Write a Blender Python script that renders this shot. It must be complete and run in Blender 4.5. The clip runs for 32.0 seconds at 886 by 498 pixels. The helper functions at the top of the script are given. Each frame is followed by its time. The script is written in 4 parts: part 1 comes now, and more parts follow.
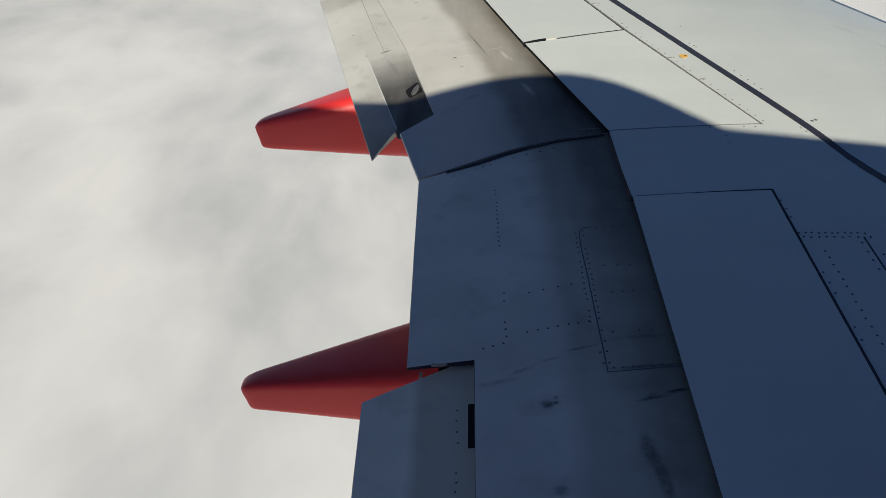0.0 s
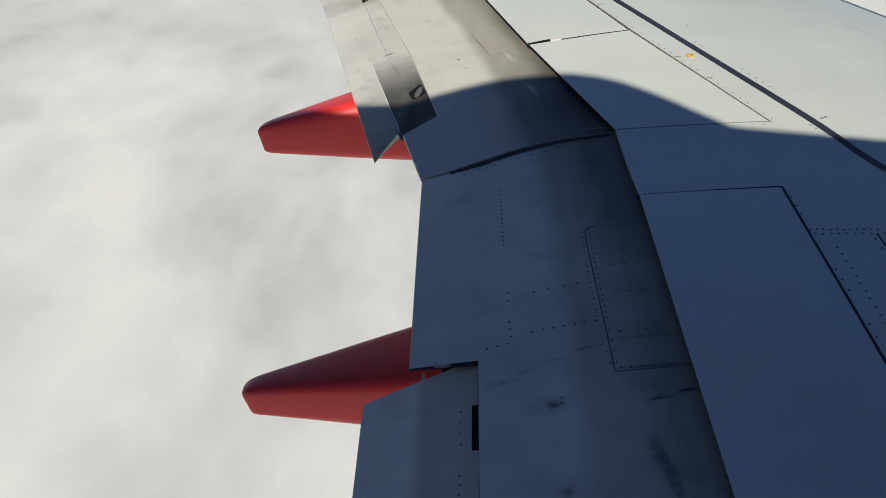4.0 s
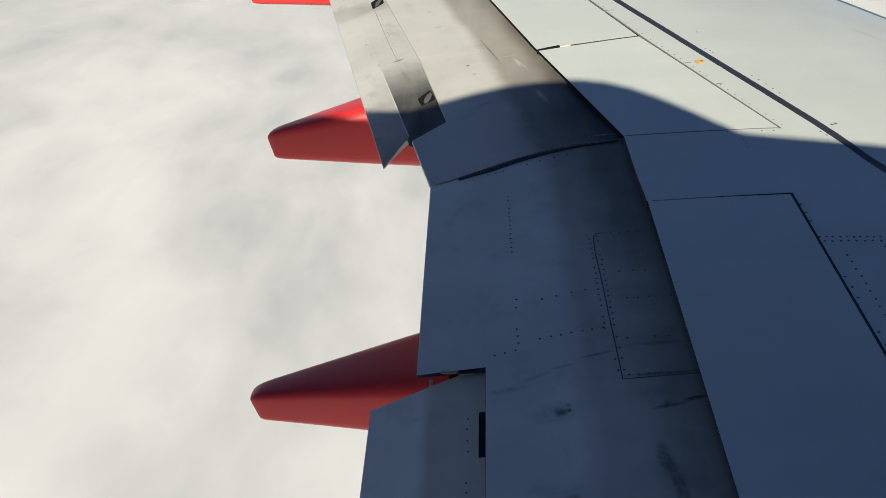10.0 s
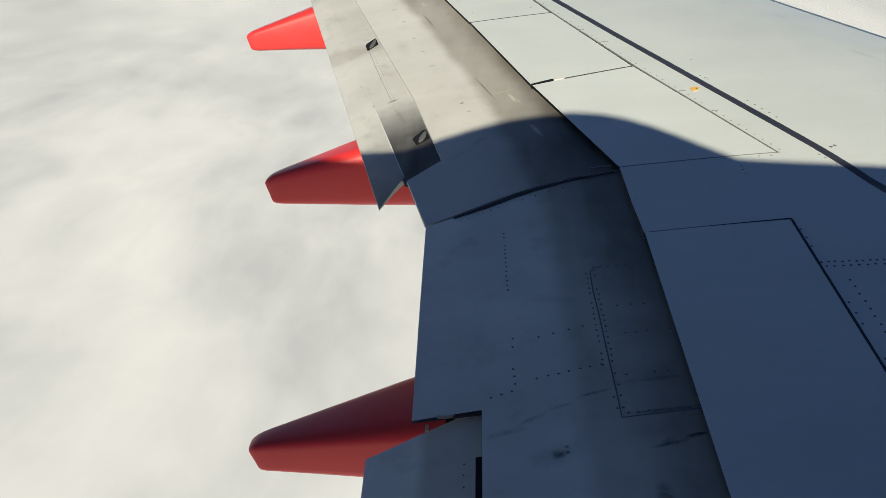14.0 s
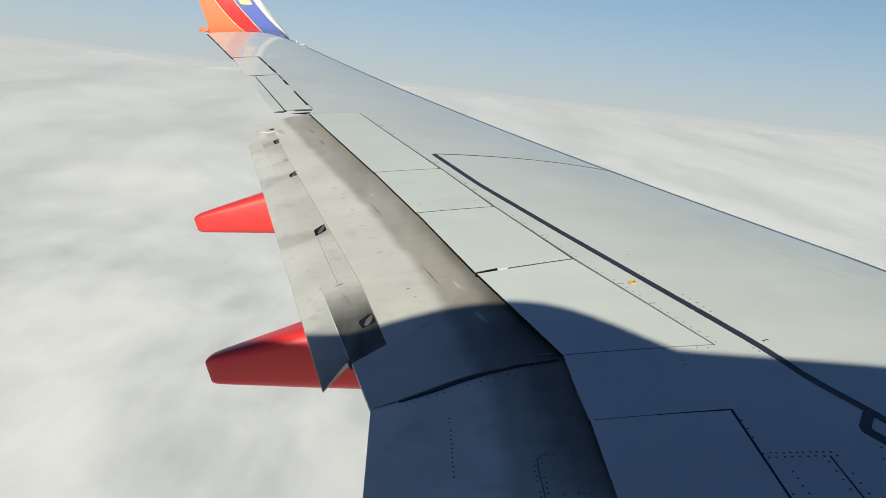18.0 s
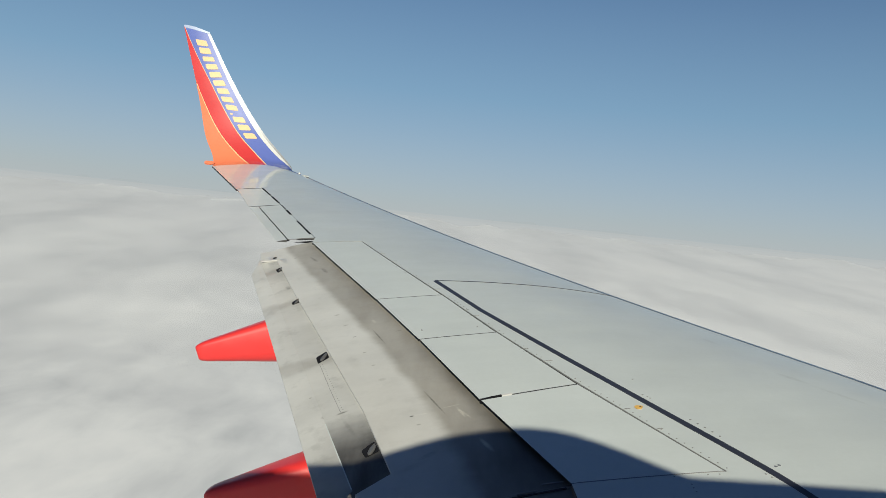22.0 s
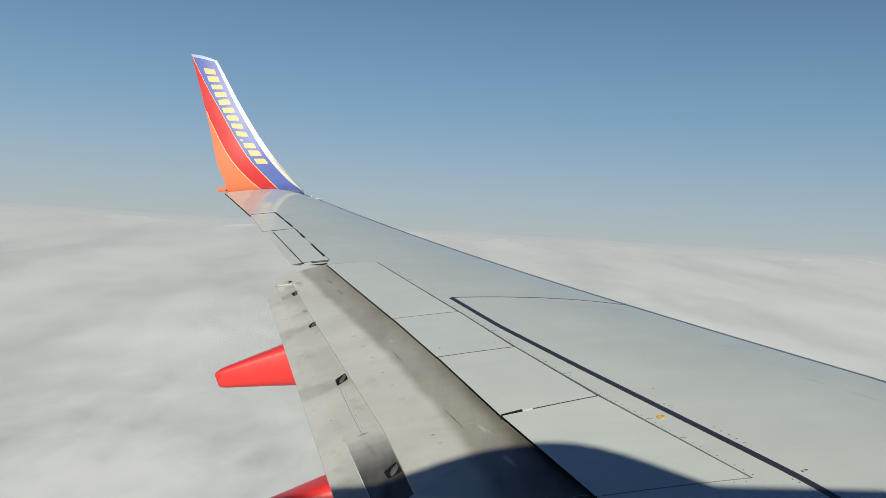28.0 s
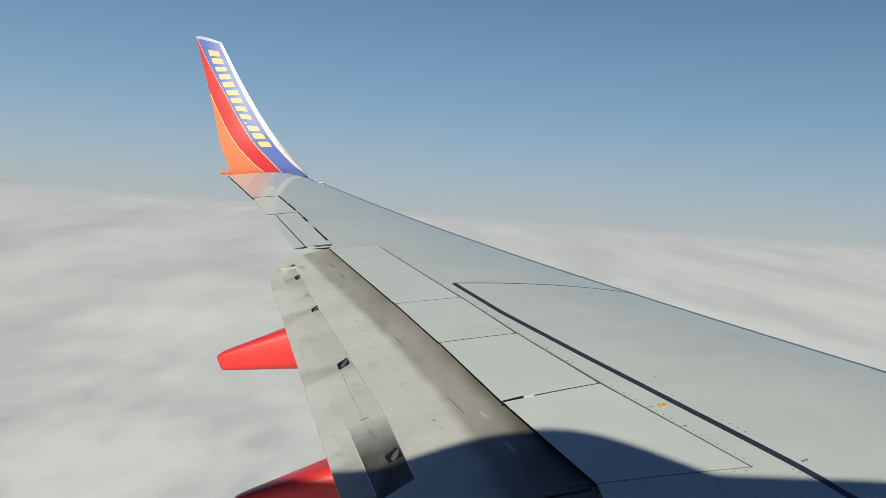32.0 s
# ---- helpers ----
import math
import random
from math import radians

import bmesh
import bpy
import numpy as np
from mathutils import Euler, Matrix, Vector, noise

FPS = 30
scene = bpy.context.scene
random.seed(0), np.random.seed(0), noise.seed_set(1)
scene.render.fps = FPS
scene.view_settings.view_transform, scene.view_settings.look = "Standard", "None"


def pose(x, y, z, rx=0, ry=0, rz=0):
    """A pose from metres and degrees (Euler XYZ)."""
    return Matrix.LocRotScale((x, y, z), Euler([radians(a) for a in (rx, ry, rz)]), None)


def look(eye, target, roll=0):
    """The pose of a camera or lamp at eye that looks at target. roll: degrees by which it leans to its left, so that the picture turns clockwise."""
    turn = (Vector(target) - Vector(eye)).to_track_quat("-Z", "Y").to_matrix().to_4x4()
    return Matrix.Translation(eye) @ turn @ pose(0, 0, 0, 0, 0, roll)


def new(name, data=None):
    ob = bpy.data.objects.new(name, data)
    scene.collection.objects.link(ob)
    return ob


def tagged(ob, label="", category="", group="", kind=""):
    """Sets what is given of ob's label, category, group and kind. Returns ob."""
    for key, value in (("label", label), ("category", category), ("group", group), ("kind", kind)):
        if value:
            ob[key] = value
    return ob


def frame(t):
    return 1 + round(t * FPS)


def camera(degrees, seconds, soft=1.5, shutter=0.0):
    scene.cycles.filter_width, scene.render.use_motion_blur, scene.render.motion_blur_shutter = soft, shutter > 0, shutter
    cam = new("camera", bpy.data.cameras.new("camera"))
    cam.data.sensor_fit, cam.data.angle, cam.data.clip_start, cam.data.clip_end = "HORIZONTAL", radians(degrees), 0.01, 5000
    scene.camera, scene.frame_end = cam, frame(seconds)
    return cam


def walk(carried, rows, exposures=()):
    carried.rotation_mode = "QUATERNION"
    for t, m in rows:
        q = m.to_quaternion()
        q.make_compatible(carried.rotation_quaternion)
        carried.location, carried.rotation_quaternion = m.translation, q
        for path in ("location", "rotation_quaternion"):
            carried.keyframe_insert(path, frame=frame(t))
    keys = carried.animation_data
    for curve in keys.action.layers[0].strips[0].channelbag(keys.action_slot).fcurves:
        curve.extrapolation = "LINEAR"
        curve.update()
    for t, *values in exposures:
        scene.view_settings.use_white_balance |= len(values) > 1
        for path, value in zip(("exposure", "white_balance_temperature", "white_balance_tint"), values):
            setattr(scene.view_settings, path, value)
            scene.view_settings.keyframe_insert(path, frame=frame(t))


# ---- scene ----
cam = camera(54.02, 32.0, soft=0.65)
walk(cam, [
    (0, pose(-0.1447, -0.0730, 0.0162, 64.057, -8.806, 0.053)),
    (0.5, pose(-0.1505, -0.0833, -0.0137, 64.661, -9.124, -0.106)),
    (1, pose(-0.1348, -0.0385, -0.0511, 65.125, -8.874, -0.096)),
    (1.5, pose(-0.1233, -0.0323, -0.0560, 65.187, -8.519, -0.010)),
    (2, pose(-0.1172, -0.0320, -0.0518, 65.104, -8.366, 0.224)),
    (2.5, pose(-0.1141, -0.0326, -0.0526, 65.035, -8.387, 0.454)),
    (3, pose(-0.0910, -0.0353, -0.0387, 64.759, -7.813, 0.644)),
    (3.5, pose(-0.1117, -0.0349, -0.0534, 64.834, -8.176, 0.376)),
    (5.5, pose(-0.1048, -0.0386, -0.0474, 64.695, -8.161, 0.556)),
    (6, pose(-0.0965, -0.0399, -0.0349, 64.524, -7.857, 0.641)),
    (6.5, pose(-0.1065, -0.0334, -0.0455, 64.616, -8.213, 0.612)),
    (7, pose(-0.1060, -0.0368, -0.0438, 64.662, -8.199, 0.629)),
    (7.5, pose(-0.1035, -0.0351, -0.0449, 64.855, -7.970, 0.546)),
    (8, pose(-0.0984, -0.0390, -0.0366, 65.029, -7.849, 0.662)),
    (8.5, pose(-0.1033, -0.0325, -0.0364, 65.024, -8.285, 1.026)),
    (9, pose(-0.0926, -0.0303, -0.0275, 64.839, -7.972, 1.270)),
    (9.5, pose(-0.1049, -0.0320, -0.0394, 65.067, -7.957, 1.041)),
    (10, pose(-0.1020, -0.0351, -0.0431, 65.017, -8.011, 1.106)),
    (10.5, pose(-0.1057, -0.0302, -0.0395, 65.273, -7.859, 0.977)),
    (11, pose(-0.1008, -0.0346, -0.0404, 65.210, -7.731, 1.119)),
    (11.5, pose(-0.0825, -0.0220, -0.0366, 65.403, -7.609, 1.309)),
    (12, pose(-0.0585, -0.0137, -0.0395, 65.773, -6.953, 1.171)),
    (12.5, pose(-0.0423, 0.0001, -0.0438, 66.179, -6.624, 1.125)),
    (13, pose(-0.0342, 0.0133, -0.0554, 66.599, -6.408, 1.095)),
    (13.5, pose(-0.0156, 0.0280, -0.0431, 66.395, -5.617, 1.250)),
    (14, pose(-0.0099, 0.0202, -0.0347, 67.343, -5.464, 1.200)),
    (14.5, pose(-0.0052, 0.0151, -0.0157, 68.307, -5.504, 1.025)),
    (16.5, pose(-0.0291, -0.0207, -0.0303, 73.036, -7.603, -0.233)),
    (17, pose(-0.0589, -0.0295, -0.0334, 75.286, -7.234, -1.451)),
    (17.5, pose(-0.0417, -0.0163, -0.0318, 77.964, -7.352, -2.063)),
    (18, pose(-0.0669, -0.0165, -0.0526, 80.156, -8.182, -2.498)),
    (18.5, pose(-0.0437, 0.0023, -0.0396, 81.521, -7.626, -2.366)),
    (19, pose(-0.0745, -0.0060, -0.0486, 85.049, -7.284, -2.458)),
    (19.5, pose(-0.0797, -0.0018, -0.0485, 86.815, -6.934, -2.443)),
    (20, pose(-0.0806, -0.0261, -0.0540, 87.868, -7.113, -2.471)),
    (20.5, pose(-0.0791, -0.0430, -0.0517, 88.198, -7.520, -2.548)),
    (21, pose(-0.0829, -0.0526, -0.0491, 88.121, -7.825, -2.637)),
    (21.5, pose(-0.0896, -0.0427, -0.0510, 88.400, -7.716, -2.718)),
    (22, pose(-0.0869, -0.0359, -0.0598, 88.528, -7.615, -2.586)),
    (22.5, pose(-0.0835, -0.0337, -0.0515, 88.731, -7.358, -2.602)),
    (23, pose(-0.0755, -0.0271, -0.0437, 88.933, -7.187, -2.595)),
    (23.5, pose(-0.0808, -0.0365, -0.0513, 89.103, -7.416, -2.518)),
    (24, pose(-0.0825, -0.0319, -0.0516, 89.338, -7.121, -2.510)),
    (24.5, pose(-0.0726, -0.0241, -0.0523, 89.883, -6.249, -2.166)),
    (25, pose(-0.0718, -0.0271, -0.0540, 89.545, -5.005, -1.711)),
    (25.5, pose(-0.0737, -0.0296, -0.0476, 89.178, -4.666, -1.630)),
    (27.5, pose(-0.0798, -0.0285, -0.0445, 89.367, -4.742, -1.804)),
    (28, pose(-0.0818, -0.0369, -0.0544, 89.501, -5.111, -1.662)),
    (28.5, pose(-0.0752, -0.0234, -0.0478, 89.519, -4.960, -1.597)),
    (29, pose(-0.0781, -0.0220, -0.0461, 89.730, -4.886, -1.650)),
    (29.5, pose(-0.0779, -0.0313, -0.0475, 89.676, -5.117, -1.617)),
    (30, pose(-0.0886, -0.0338, -0.0522, 89.658, -5.574, -1.624)),
    (30.5, pose(-0.0890, -0.0318, -0.0441, 89.333, -5.529, -1.583)),
    (31, pose(-0.0849, -0.0268, -0.0488, 89.102, -5.628, -1.401)),
    (31.5, pose(-0.0839, -0.0355, -0.0460, 89.020, -5.362, -1.461)),
    (32, pose(-0.0841, -0.0276, -0.0506, 88.496, -5.769, -1.464)),
], exposures=[(0, 0.16, 6650, 10), (3, 0.23, 6600, 9), (6, 0.28, 6700, 9), (8, 0.33, 6750, 9), (10, 0.38, 6800, 9), (14, 0.38, 6850, 8), (17, 0.32, 6700, 8), (18, 0.27, 6550, 7), (19, 0.06, 6500, 7), (20.5, 0.03, 6500, 7), (32, 0.0, 6500, 7)])

# ---- sky, sun ----
SUN = Vector((-0.07, -0.88, 0.446)).normalized()
world = bpy.data.worlds.new("sky")
scene.world = world
world.use_nodes = True
wn = world.node_tree
sky = wn.nodes.new("ShaderNodeTexSky")
sky.sky_type = "NISHITA"
sky.sun_disc = False
sky.sun_elevation = math.asin(SUN.z)
sky.sun_rotation = math.pi
sky.altitude = 8000
sky.air_density, sky.dust_density, sky.ozone_density = 1.0, 0.3, 4.0
wn.links.new(sky.outputs[0], wn.nodes["Background"].inputs[0])
wn.nodes["Background"].inputs[1].default_value = 0.095

sun = new("sun", bpy.data.lights.new("sun", "SUN"))
sun.data.energy, sun.data.angle, sun.data.color = 5.0, radians(0.5), (1.0, 0.94, 0.79)
sun.matrix_world = look(SUN * 40, (0, 0, 0))


# ---- materials ----
def mat(name):
    m = bpy.data.materials.new(name)
    m.use_nodes = True
    return m, m.node_tree, m.node_tree.nodes["Principled BSDF"]


def add(nt, kind, **inputs):
    n = nt.nodes.new(kind)
    for key, value in inputs.items():
        n.inputs[key.replace("_", " ")].default_value = value
    return n


def ramp(nt, source, stops):
    r = nt.nodes.new("ShaderNodeValToRGB")
    while len(r.color_ramp.elements) < len(stops):
        r.color_ramp.elements.new(0.5)
    for e, (p, c) in zip(r.color_ramp.elements, stops):
        e.position = p
        e.color = (*c, 1) if isinstance(c, tuple) else (c, c, c, 1)
    nt.links.new(source, r.inputs[0])
    return r.outputs[0]


def mix(nt, kind, fac, a, b):
    n = nt.nodes.new("ShaderNodeMix")
    n.data_type, n.blend_type = "RGBA", kind
    for sock, v in ((n.inputs[0], fac), (n.inputs[6], a), (n.inputs[7], b)):
        if isinstance(v, bpy.types.NodeSocket):
            nt.links.new(v, sock)
        elif isinstance(v, tuple):
            sock.default_value = (*v, 1)
        else:
            sock.default_value = v
    return n.outputs[2]


def noise_of(nt, vec, scale, detail=4.0, rough=0.55, stretch=None):
    if stretch:
        mp = nt.nodes.new("ShaderNodeMapping")
        mp.inputs["Scale"].default_value = stretch
        nt.links.new(vec, mp.inputs[0])
        vec = mp.outputs[0]
    n = add(nt, "ShaderNodeTexNoise", Scale=scale, Detail=detail, Roughness=rough)
    nt.links.new(vec, n.inputs["Vector"])
    return n.outputs["Fac"]


def paint(name, color, rough=0.3, dirt=0.12, metal=0.0, soot=None, coat=0.0, streak=0.05, gloss=0.1, spots=0.0, stains=()):
    """Aircraft paint: soft blotches, streaks along the air flow, fine grain; soot: stains and, on the flaps, painted
    shade over the front metres of a panel, some only past a (full, none) span along the wing; stains: soft spots and
    streaks of (x, y, length, width, turn, strength, tone).
    """
    m, nt, b = mat(name)
    pos = nt.nodes.new("ShaderNodeNewGeometry").outputs["Position"]
    blot = ramp(nt, noise_of(nt, pos, 1.3), [(0.3, 1 - dirt), (0.7, 1.0)])
    lines = ramp(nt, noise_of(nt, pos, 1.1, 6.0, 0.62, (0.8, 3.2, 2.0)), [(0.36, 1 - streak), (0.66, 1.0)])
    fine = ramp(nt, noise_of(nt, pos, 35.0, 3.0), [(0.3, 0.975), (0.7, 1.0)])
    c = mix(nt, "MULTIPLY", 1.0, color, blot)
    c = mix(nt, "MULTIPLY", 1.0, c, lines)
    c = mix(nt, "MULTIPLY", 1.0, c, fine)
    if spots:
        patch = ramp(nt, noise_of(nt, pos, 6.0, 5.0, 0.6), [(0.33, 1 - spots), (0.45, 1.0)])
        pale = ramp(nt, noise_of(nt, pos, 2.3, 3.0, 0.5), [(0.40, 1 - spots * 0.8), (0.60, 1.0)])
        c = mix(nt, "MULTIPLY", 1.0, mix(nt, "MULTIPLY", 1.0, c, patch), pale)
    if soot:
        uv = nt.nodes.new("ShaderNodeUVMap").outputs[0]
        sep = nt.nodes.new("ShaderNodeSeparateXYZ")
        nt.links.new(uv, sep.inputs[0])
        mottle = noise_of(nt, pos, 2.6, 5.0, 0.6, (1.0, 2.2, 1.0))
        smear = ramp(nt, noise_of(nt, pos, 1.6, 5.0, 0.6, (3.0, 0.55, 1.0)), [(0.34, 0.80), (0.64, 1.04)])
        wander = add(nt, "ShaderNodeMath")
        wander.operation = "MULTIPLY_ADD"
        nt.links.new(noise_of(nt, pos, 5.0, 4.0), wander.inputs[0])
        wander.inputs[1].default_value = 0.22
        off = add(nt, "ShaderNodeMath")
        off.inputs[1].default_value = -0.11
        nt.links.new(sep.outputs[0], off.inputs[0])
        nt.links.new(off.outputs[0], wander.inputs[2])
        for axis, start, end, strength, tone, ragged, *span in soot:
            wob = add(nt, "ShaderNodeMath")
            wob.operation = "MULTIPLY_ADD"
            nt.links.new(mottle, wob.inputs[0])
            wob.inputs[1].default_value = ragged
            nt.links.new(sep.outputs[axis], wob.inputs[2])
            mr = add(nt, "ShaderNodeMapRange")
            mr.interpolation_type = "SMOOTHSTEP"
            for k, v in ((1, start + ragged / 2), (2, end + ragged / 2), (3, strength), (4, 0.0)):
                mr.inputs[k].default_value = v
            nt.links.new(wob.outputs[0], mr.inputs[0])
            uneven = add(nt, "ShaderNodeMath")
            uneven.operation = "MULTIPLY"
            nt.links.new(mr.outputs[0], uneven.inputs[0])
            nt.links.new(smear, uneven.inputs[1])
            amount = uneven.outputs[0]
            for full, none in span:
                sw = add(nt, "ShaderNodeMapRange")
                sw.interpolation_type = "SMOOTHSTEP"
                for k, v in ((1, none), (2, full), (3, 0.0), (4, 1.0)):
                    sw.inputs[k].default_value = v
                nt.links.new(wander.outputs[0], sw.inputs[0])
                both = add(nt, "ShaderNodeMath")
                both.operation = "MULTIPLY"
                nt.links.new(amount, both.inputs[0])
                nt.links.new(sw.outputs[0], both.inputs[1])
                amount = both.outputs[0]
            c = mix(nt, "MULTIPLY", amount, c, tone)
    if stains:
        rub = ramp(nt, noise_of(nt, pos, 45.0, 4.0, 0.6), [(0.38, 0.45), (0.6, 1.0)])
    for x, y, long, wide, turn, strength, tone in stains:
        mp = nt.nodes.new("ShaderNodeMapping")
        mp.vector_type = "TEXTURE"
        mp.inputs["Location"].default_value = (x, y, -1.2)
        mp.inputs["Rotation"].default_value = (0, 0, turn)
        mp.inputs["Scale"].default_value = (long / 2, wide / 2, 50)
        nt.links.new(pos, mp.inputs[0])
        reach = nt.nodes.new("ShaderNodeVectorMath")
        reach.operation = "LENGTH"
        nt.links.new(mp.outputs[0], reach.inputs[0])
        mr = add(nt, "ShaderNodeMapRange")
        mr.interpolation_type = "SMOOTHSTEP"
        for k, v in ((1, 0.25), (2, 1.15), (3, strength), (4, 0.0)):
            mr.inputs[k].default_value = v
        nt.links.new(reach.outputs["Value"], mr.inputs[0])
        both = add(nt, "ShaderNodeMath")
        both.operation = "MULTIPLY"
        nt.links.new(mr.outputs[0], both.inputs[0])
        nt.links.new(rub, both.inputs[1])
        c = mix(nt, "MULTIPLY", both.outputs[0], c, (tone, tone, tone * 0.97))
    nt.links.new(c, b.inputs["Base Color"])
    b.inputs["Metallic"].default_value = metal
    r = ramp(nt, noise_of(nt, pos, 4.0), [(0.3, rough * 0.85), (0.7, min(1.0, rough * 1.25))])
    nt.links.new(r, b.inputs["Roughness"])
    b.inputs["Coat Weight"].default_value = coat
    b.inputs["Coat Roughness"].default_value = gloss
    bump = add(nt, "ShaderNodeBump", Strength=0.02, Distance=0.01)
    nt.links.new(noise_of(nt, pos, 1.4, 1.0), bump.inputs["Height"])
    nt.links.new(bump.outputs[0], b.inputs["Normal"])
    return m


# drips, rubbed streaks and scratches that have a place of their own
SKIN_MARKS = [(2.43, 5.24, 0.26, 0.06, -0.92, 0.5, 0.72), (2.62, 4.97, 0.42, 0.05, -0.90, 0.5, 0.76), (2.17, 6.0, 0.20, 0.05, -1.1, 0.5, 0.75), (2.86, 4.66, 0.30, 0.07, -0.9, 0.4, 0.75), (1.95, 6.6, 0.30, 0.05, -1.0, 0.3, 0.8)]
IN_MARKS = [(0.457, 2.282, 0.05, 0.05, 0.0, 1.0, 0.25), (0.44, 2.28, 0.17, 0.11, 0.2, 0.6, 0.6), (0.485, 2.308, 0.018, 0.02, 0.0, 1.0, 0.3), (0.484, 2.285, 0.018, 0.02, 0.0, 1.0, 0.3),
            (0.792, 2.272, 0.13, 0.018, 0.15, 1.0, 0.25), (0.877, 2.300, 0.09, 0.016, 0.08, 1.0, 0.2), (0.785, 2.283, 0.06, 0.03, 0.5, 0.8, 0.5), (0.871, 2.295, 0.09, 0.018, 0.15, 1.0, 0.3),
            (0.80, 2.420, 0.30, 0.022, 0.0, 0.9, 0.35), (0.593, 2.538, 0.13, 0.016, 0.19, 1.0, 0.35), (0.30, 2.405, 0.16, 0.03, 0.15, 0.8, 0.55), (0.38, 2.45, 0.14, 0.026, 0.42, 0.8, 0.55), (0.48, 2.494, 0.10, 0.02, 0.25, 0.8, 0.55),
            (0.741, 2.06, 0.06, 0.16, 0.05, 1.0, 0.4), (0.765, 1.95, 0.05, 0.24, 0.1, 1.0, 0.4), (0.80, 2.572, 0.26, 0.022, 0.0, 0.7, 0.6), (0.70, 2.72, 0.09, 0.9, 0.0, 0.35, 0.7), (0.47, 1.93, 0.06, 0.05, 0.0, 0.9, 0.5)]
OUT_MARKS = [(-0.93, 8.645, 0.28, 0.035, -1.19, 0.9, 0.55), (-0.90, 8.60, 0.20, 0.03, -1.19, 0.7, 0.6), (-0.77, 8.20, 0.24, 0.045, -1.2, 0.9, 0.5), (-0.518, 6.893, 0.05, 0.03, 0.3, 1.0, 0.5), (-0.426, 6.634, 0.05, 0.03, 0.5, 1.0, 0.45),
             (-0.336, 6.369, 0.032, 0.018, 0.4, 1.0, 0.3), (-0.241, 6.043, 0.03, 0.022, 0.2, 1.0, 0.5), (-0.165, 5.801, 0.035, 0.025, 0.3, 1.0, 0.55), (0.106, 4.984, 0.03, 0.02, 0.2, 1.0, 0.2), (0.147, 4.87, 0.03, 0.022, 0.0, 1.0, 0.6),
             (-0.093, 5.552, 0.06, 0.05, 0.0, 0.8, 0.7), (-1.121, 8.769, 0.04, 0.03, 0.0, 1.0, 0.5), (-0.16, 6.317, 0.38, 0.014, -1.235, 1.0, 0.45), (0.235, 5.124, 0.40, 0.014, -1.22, 1.0, 0.40), (-0.022, 6.395, 0.06, 0.014, 0.25, 1.0, 0.4),
             (0.505, 4.545, 0.19, 0.034, -1.19, 1.0, 2.3), (0.385, 4.96, 0.16, 0.022, -1.25, 0.9, 1.6), (0.41, 4.93, 0.14, 0.018, -1.1, 0.9, 1.5), (-0.216, 6.65, 0.09, 0.03, -1.2, 1.0, 1.4), (0.155, 4.992, 0.13, 0.016, 0.06, 0.9, 1.15),
             (0.33, 5.05, 0.14, 0.016, 0.25, 0.9, 1.3), (0.20, 4.515, 0.16, 0.05, 0.6, 0.7, 0.7), (0.12, 4.42, 0.20, 0.06, 0.5, 0.5, 0.75), (-0.30, 5.9, 0.35, 0.09, -1.25, 0.4, 0.8)]
VANE_MARKS = [(-0.04, 4.62, 0.75, 0.20, -1.2, 0.8, 0.45), (-0.305, 5.193, 0.08, 0.03, 0.35, 1.0, 0.4), (-1.04, 7.83, 0.13, 0.05, -1.2, 1.0, 0.5), (-0.25, 5.0, 0.30, 0.03, -1.2, 0.6, 0.7)]
AFT_MARKS = [(-1.167, 7.89, 0.28, 0.05, -1.35, 0.8, 0.6), (-0.40, 5.19, 0.06, 0.06, 0.7, 1.0, 0.4), (-0.384, 5.11, 0.10, 0.02, -1.2, 0.8, 0.5), (-0.53, 5.49, 0.02, 0.02, 0.0, 1.0, 0.4), (-0.9, 6.6, 0.5, 0.05, -1.3, 0.3, 0.75)]
M_SKIN = paint("wing_grey_paint", (0.56, 0.60, 0.58), 0.38, 0.07, coat=0.5, gloss=0.07, stains=SKIN_MARKS)
M_SPOILER = paint("spoiler_grey_paint", (0.57, 0.61, 0.59), 0.38, 0.07, coat=0.3, gloss=0.12)
SOOT = (0.53, 0.50, 0.455)
# soot tone deepened by painted shade where the flap's nose curves down
KINK_SHADE = (0.33, 0.32, 0.305)
# brown band is soot; darkest entries by the spoilers also paint in nose shade
M_FLAP = paint("flap_grey_paint", (0.60, 0.60, 0.57), 0.40, 0.14, soot=[(0, 4.4, 6.6, 0.30, (0.72, 0.68, 0.62), 0.6), (1, 0.225, 0.315, 0.88, SOOT, 0.07), (1, -0.02, 0.16, 0.45, SOOT, 0.10), (1, 0.02, 0.48, 0.95, (0.22, 0.21, 0.20), 0.08, (4.2, 5.2)), (1, -0.02, 0.10, 0.7, KINK_SHADE, 0.04, (5.0, 6.6))], streak=0.05, spots=0.06, stains=OUT_MARKS)
# last two entries: soot plus shade painted towards the spoiler's edge
M_FLAP_IN = paint("inboard_flap_paint", (0.68, 0.69, 0.635), 0.40, 0.14, soot=[(1, 0.22, 0.30, 0.7, SOOT, 0.04), (1, 0.0, 0.20, 0.9, (0.46, 0.44, 0.41), 0.16), (1, 0.02, 0.40, 0.95, KINK_SHADE, 0.08, (3.75, 2.8))], streak=0.05, spots=0.12, stains=IN_MARKS)
SLOTS_Y = (4.66, 6.03, 7.39, 8.43)
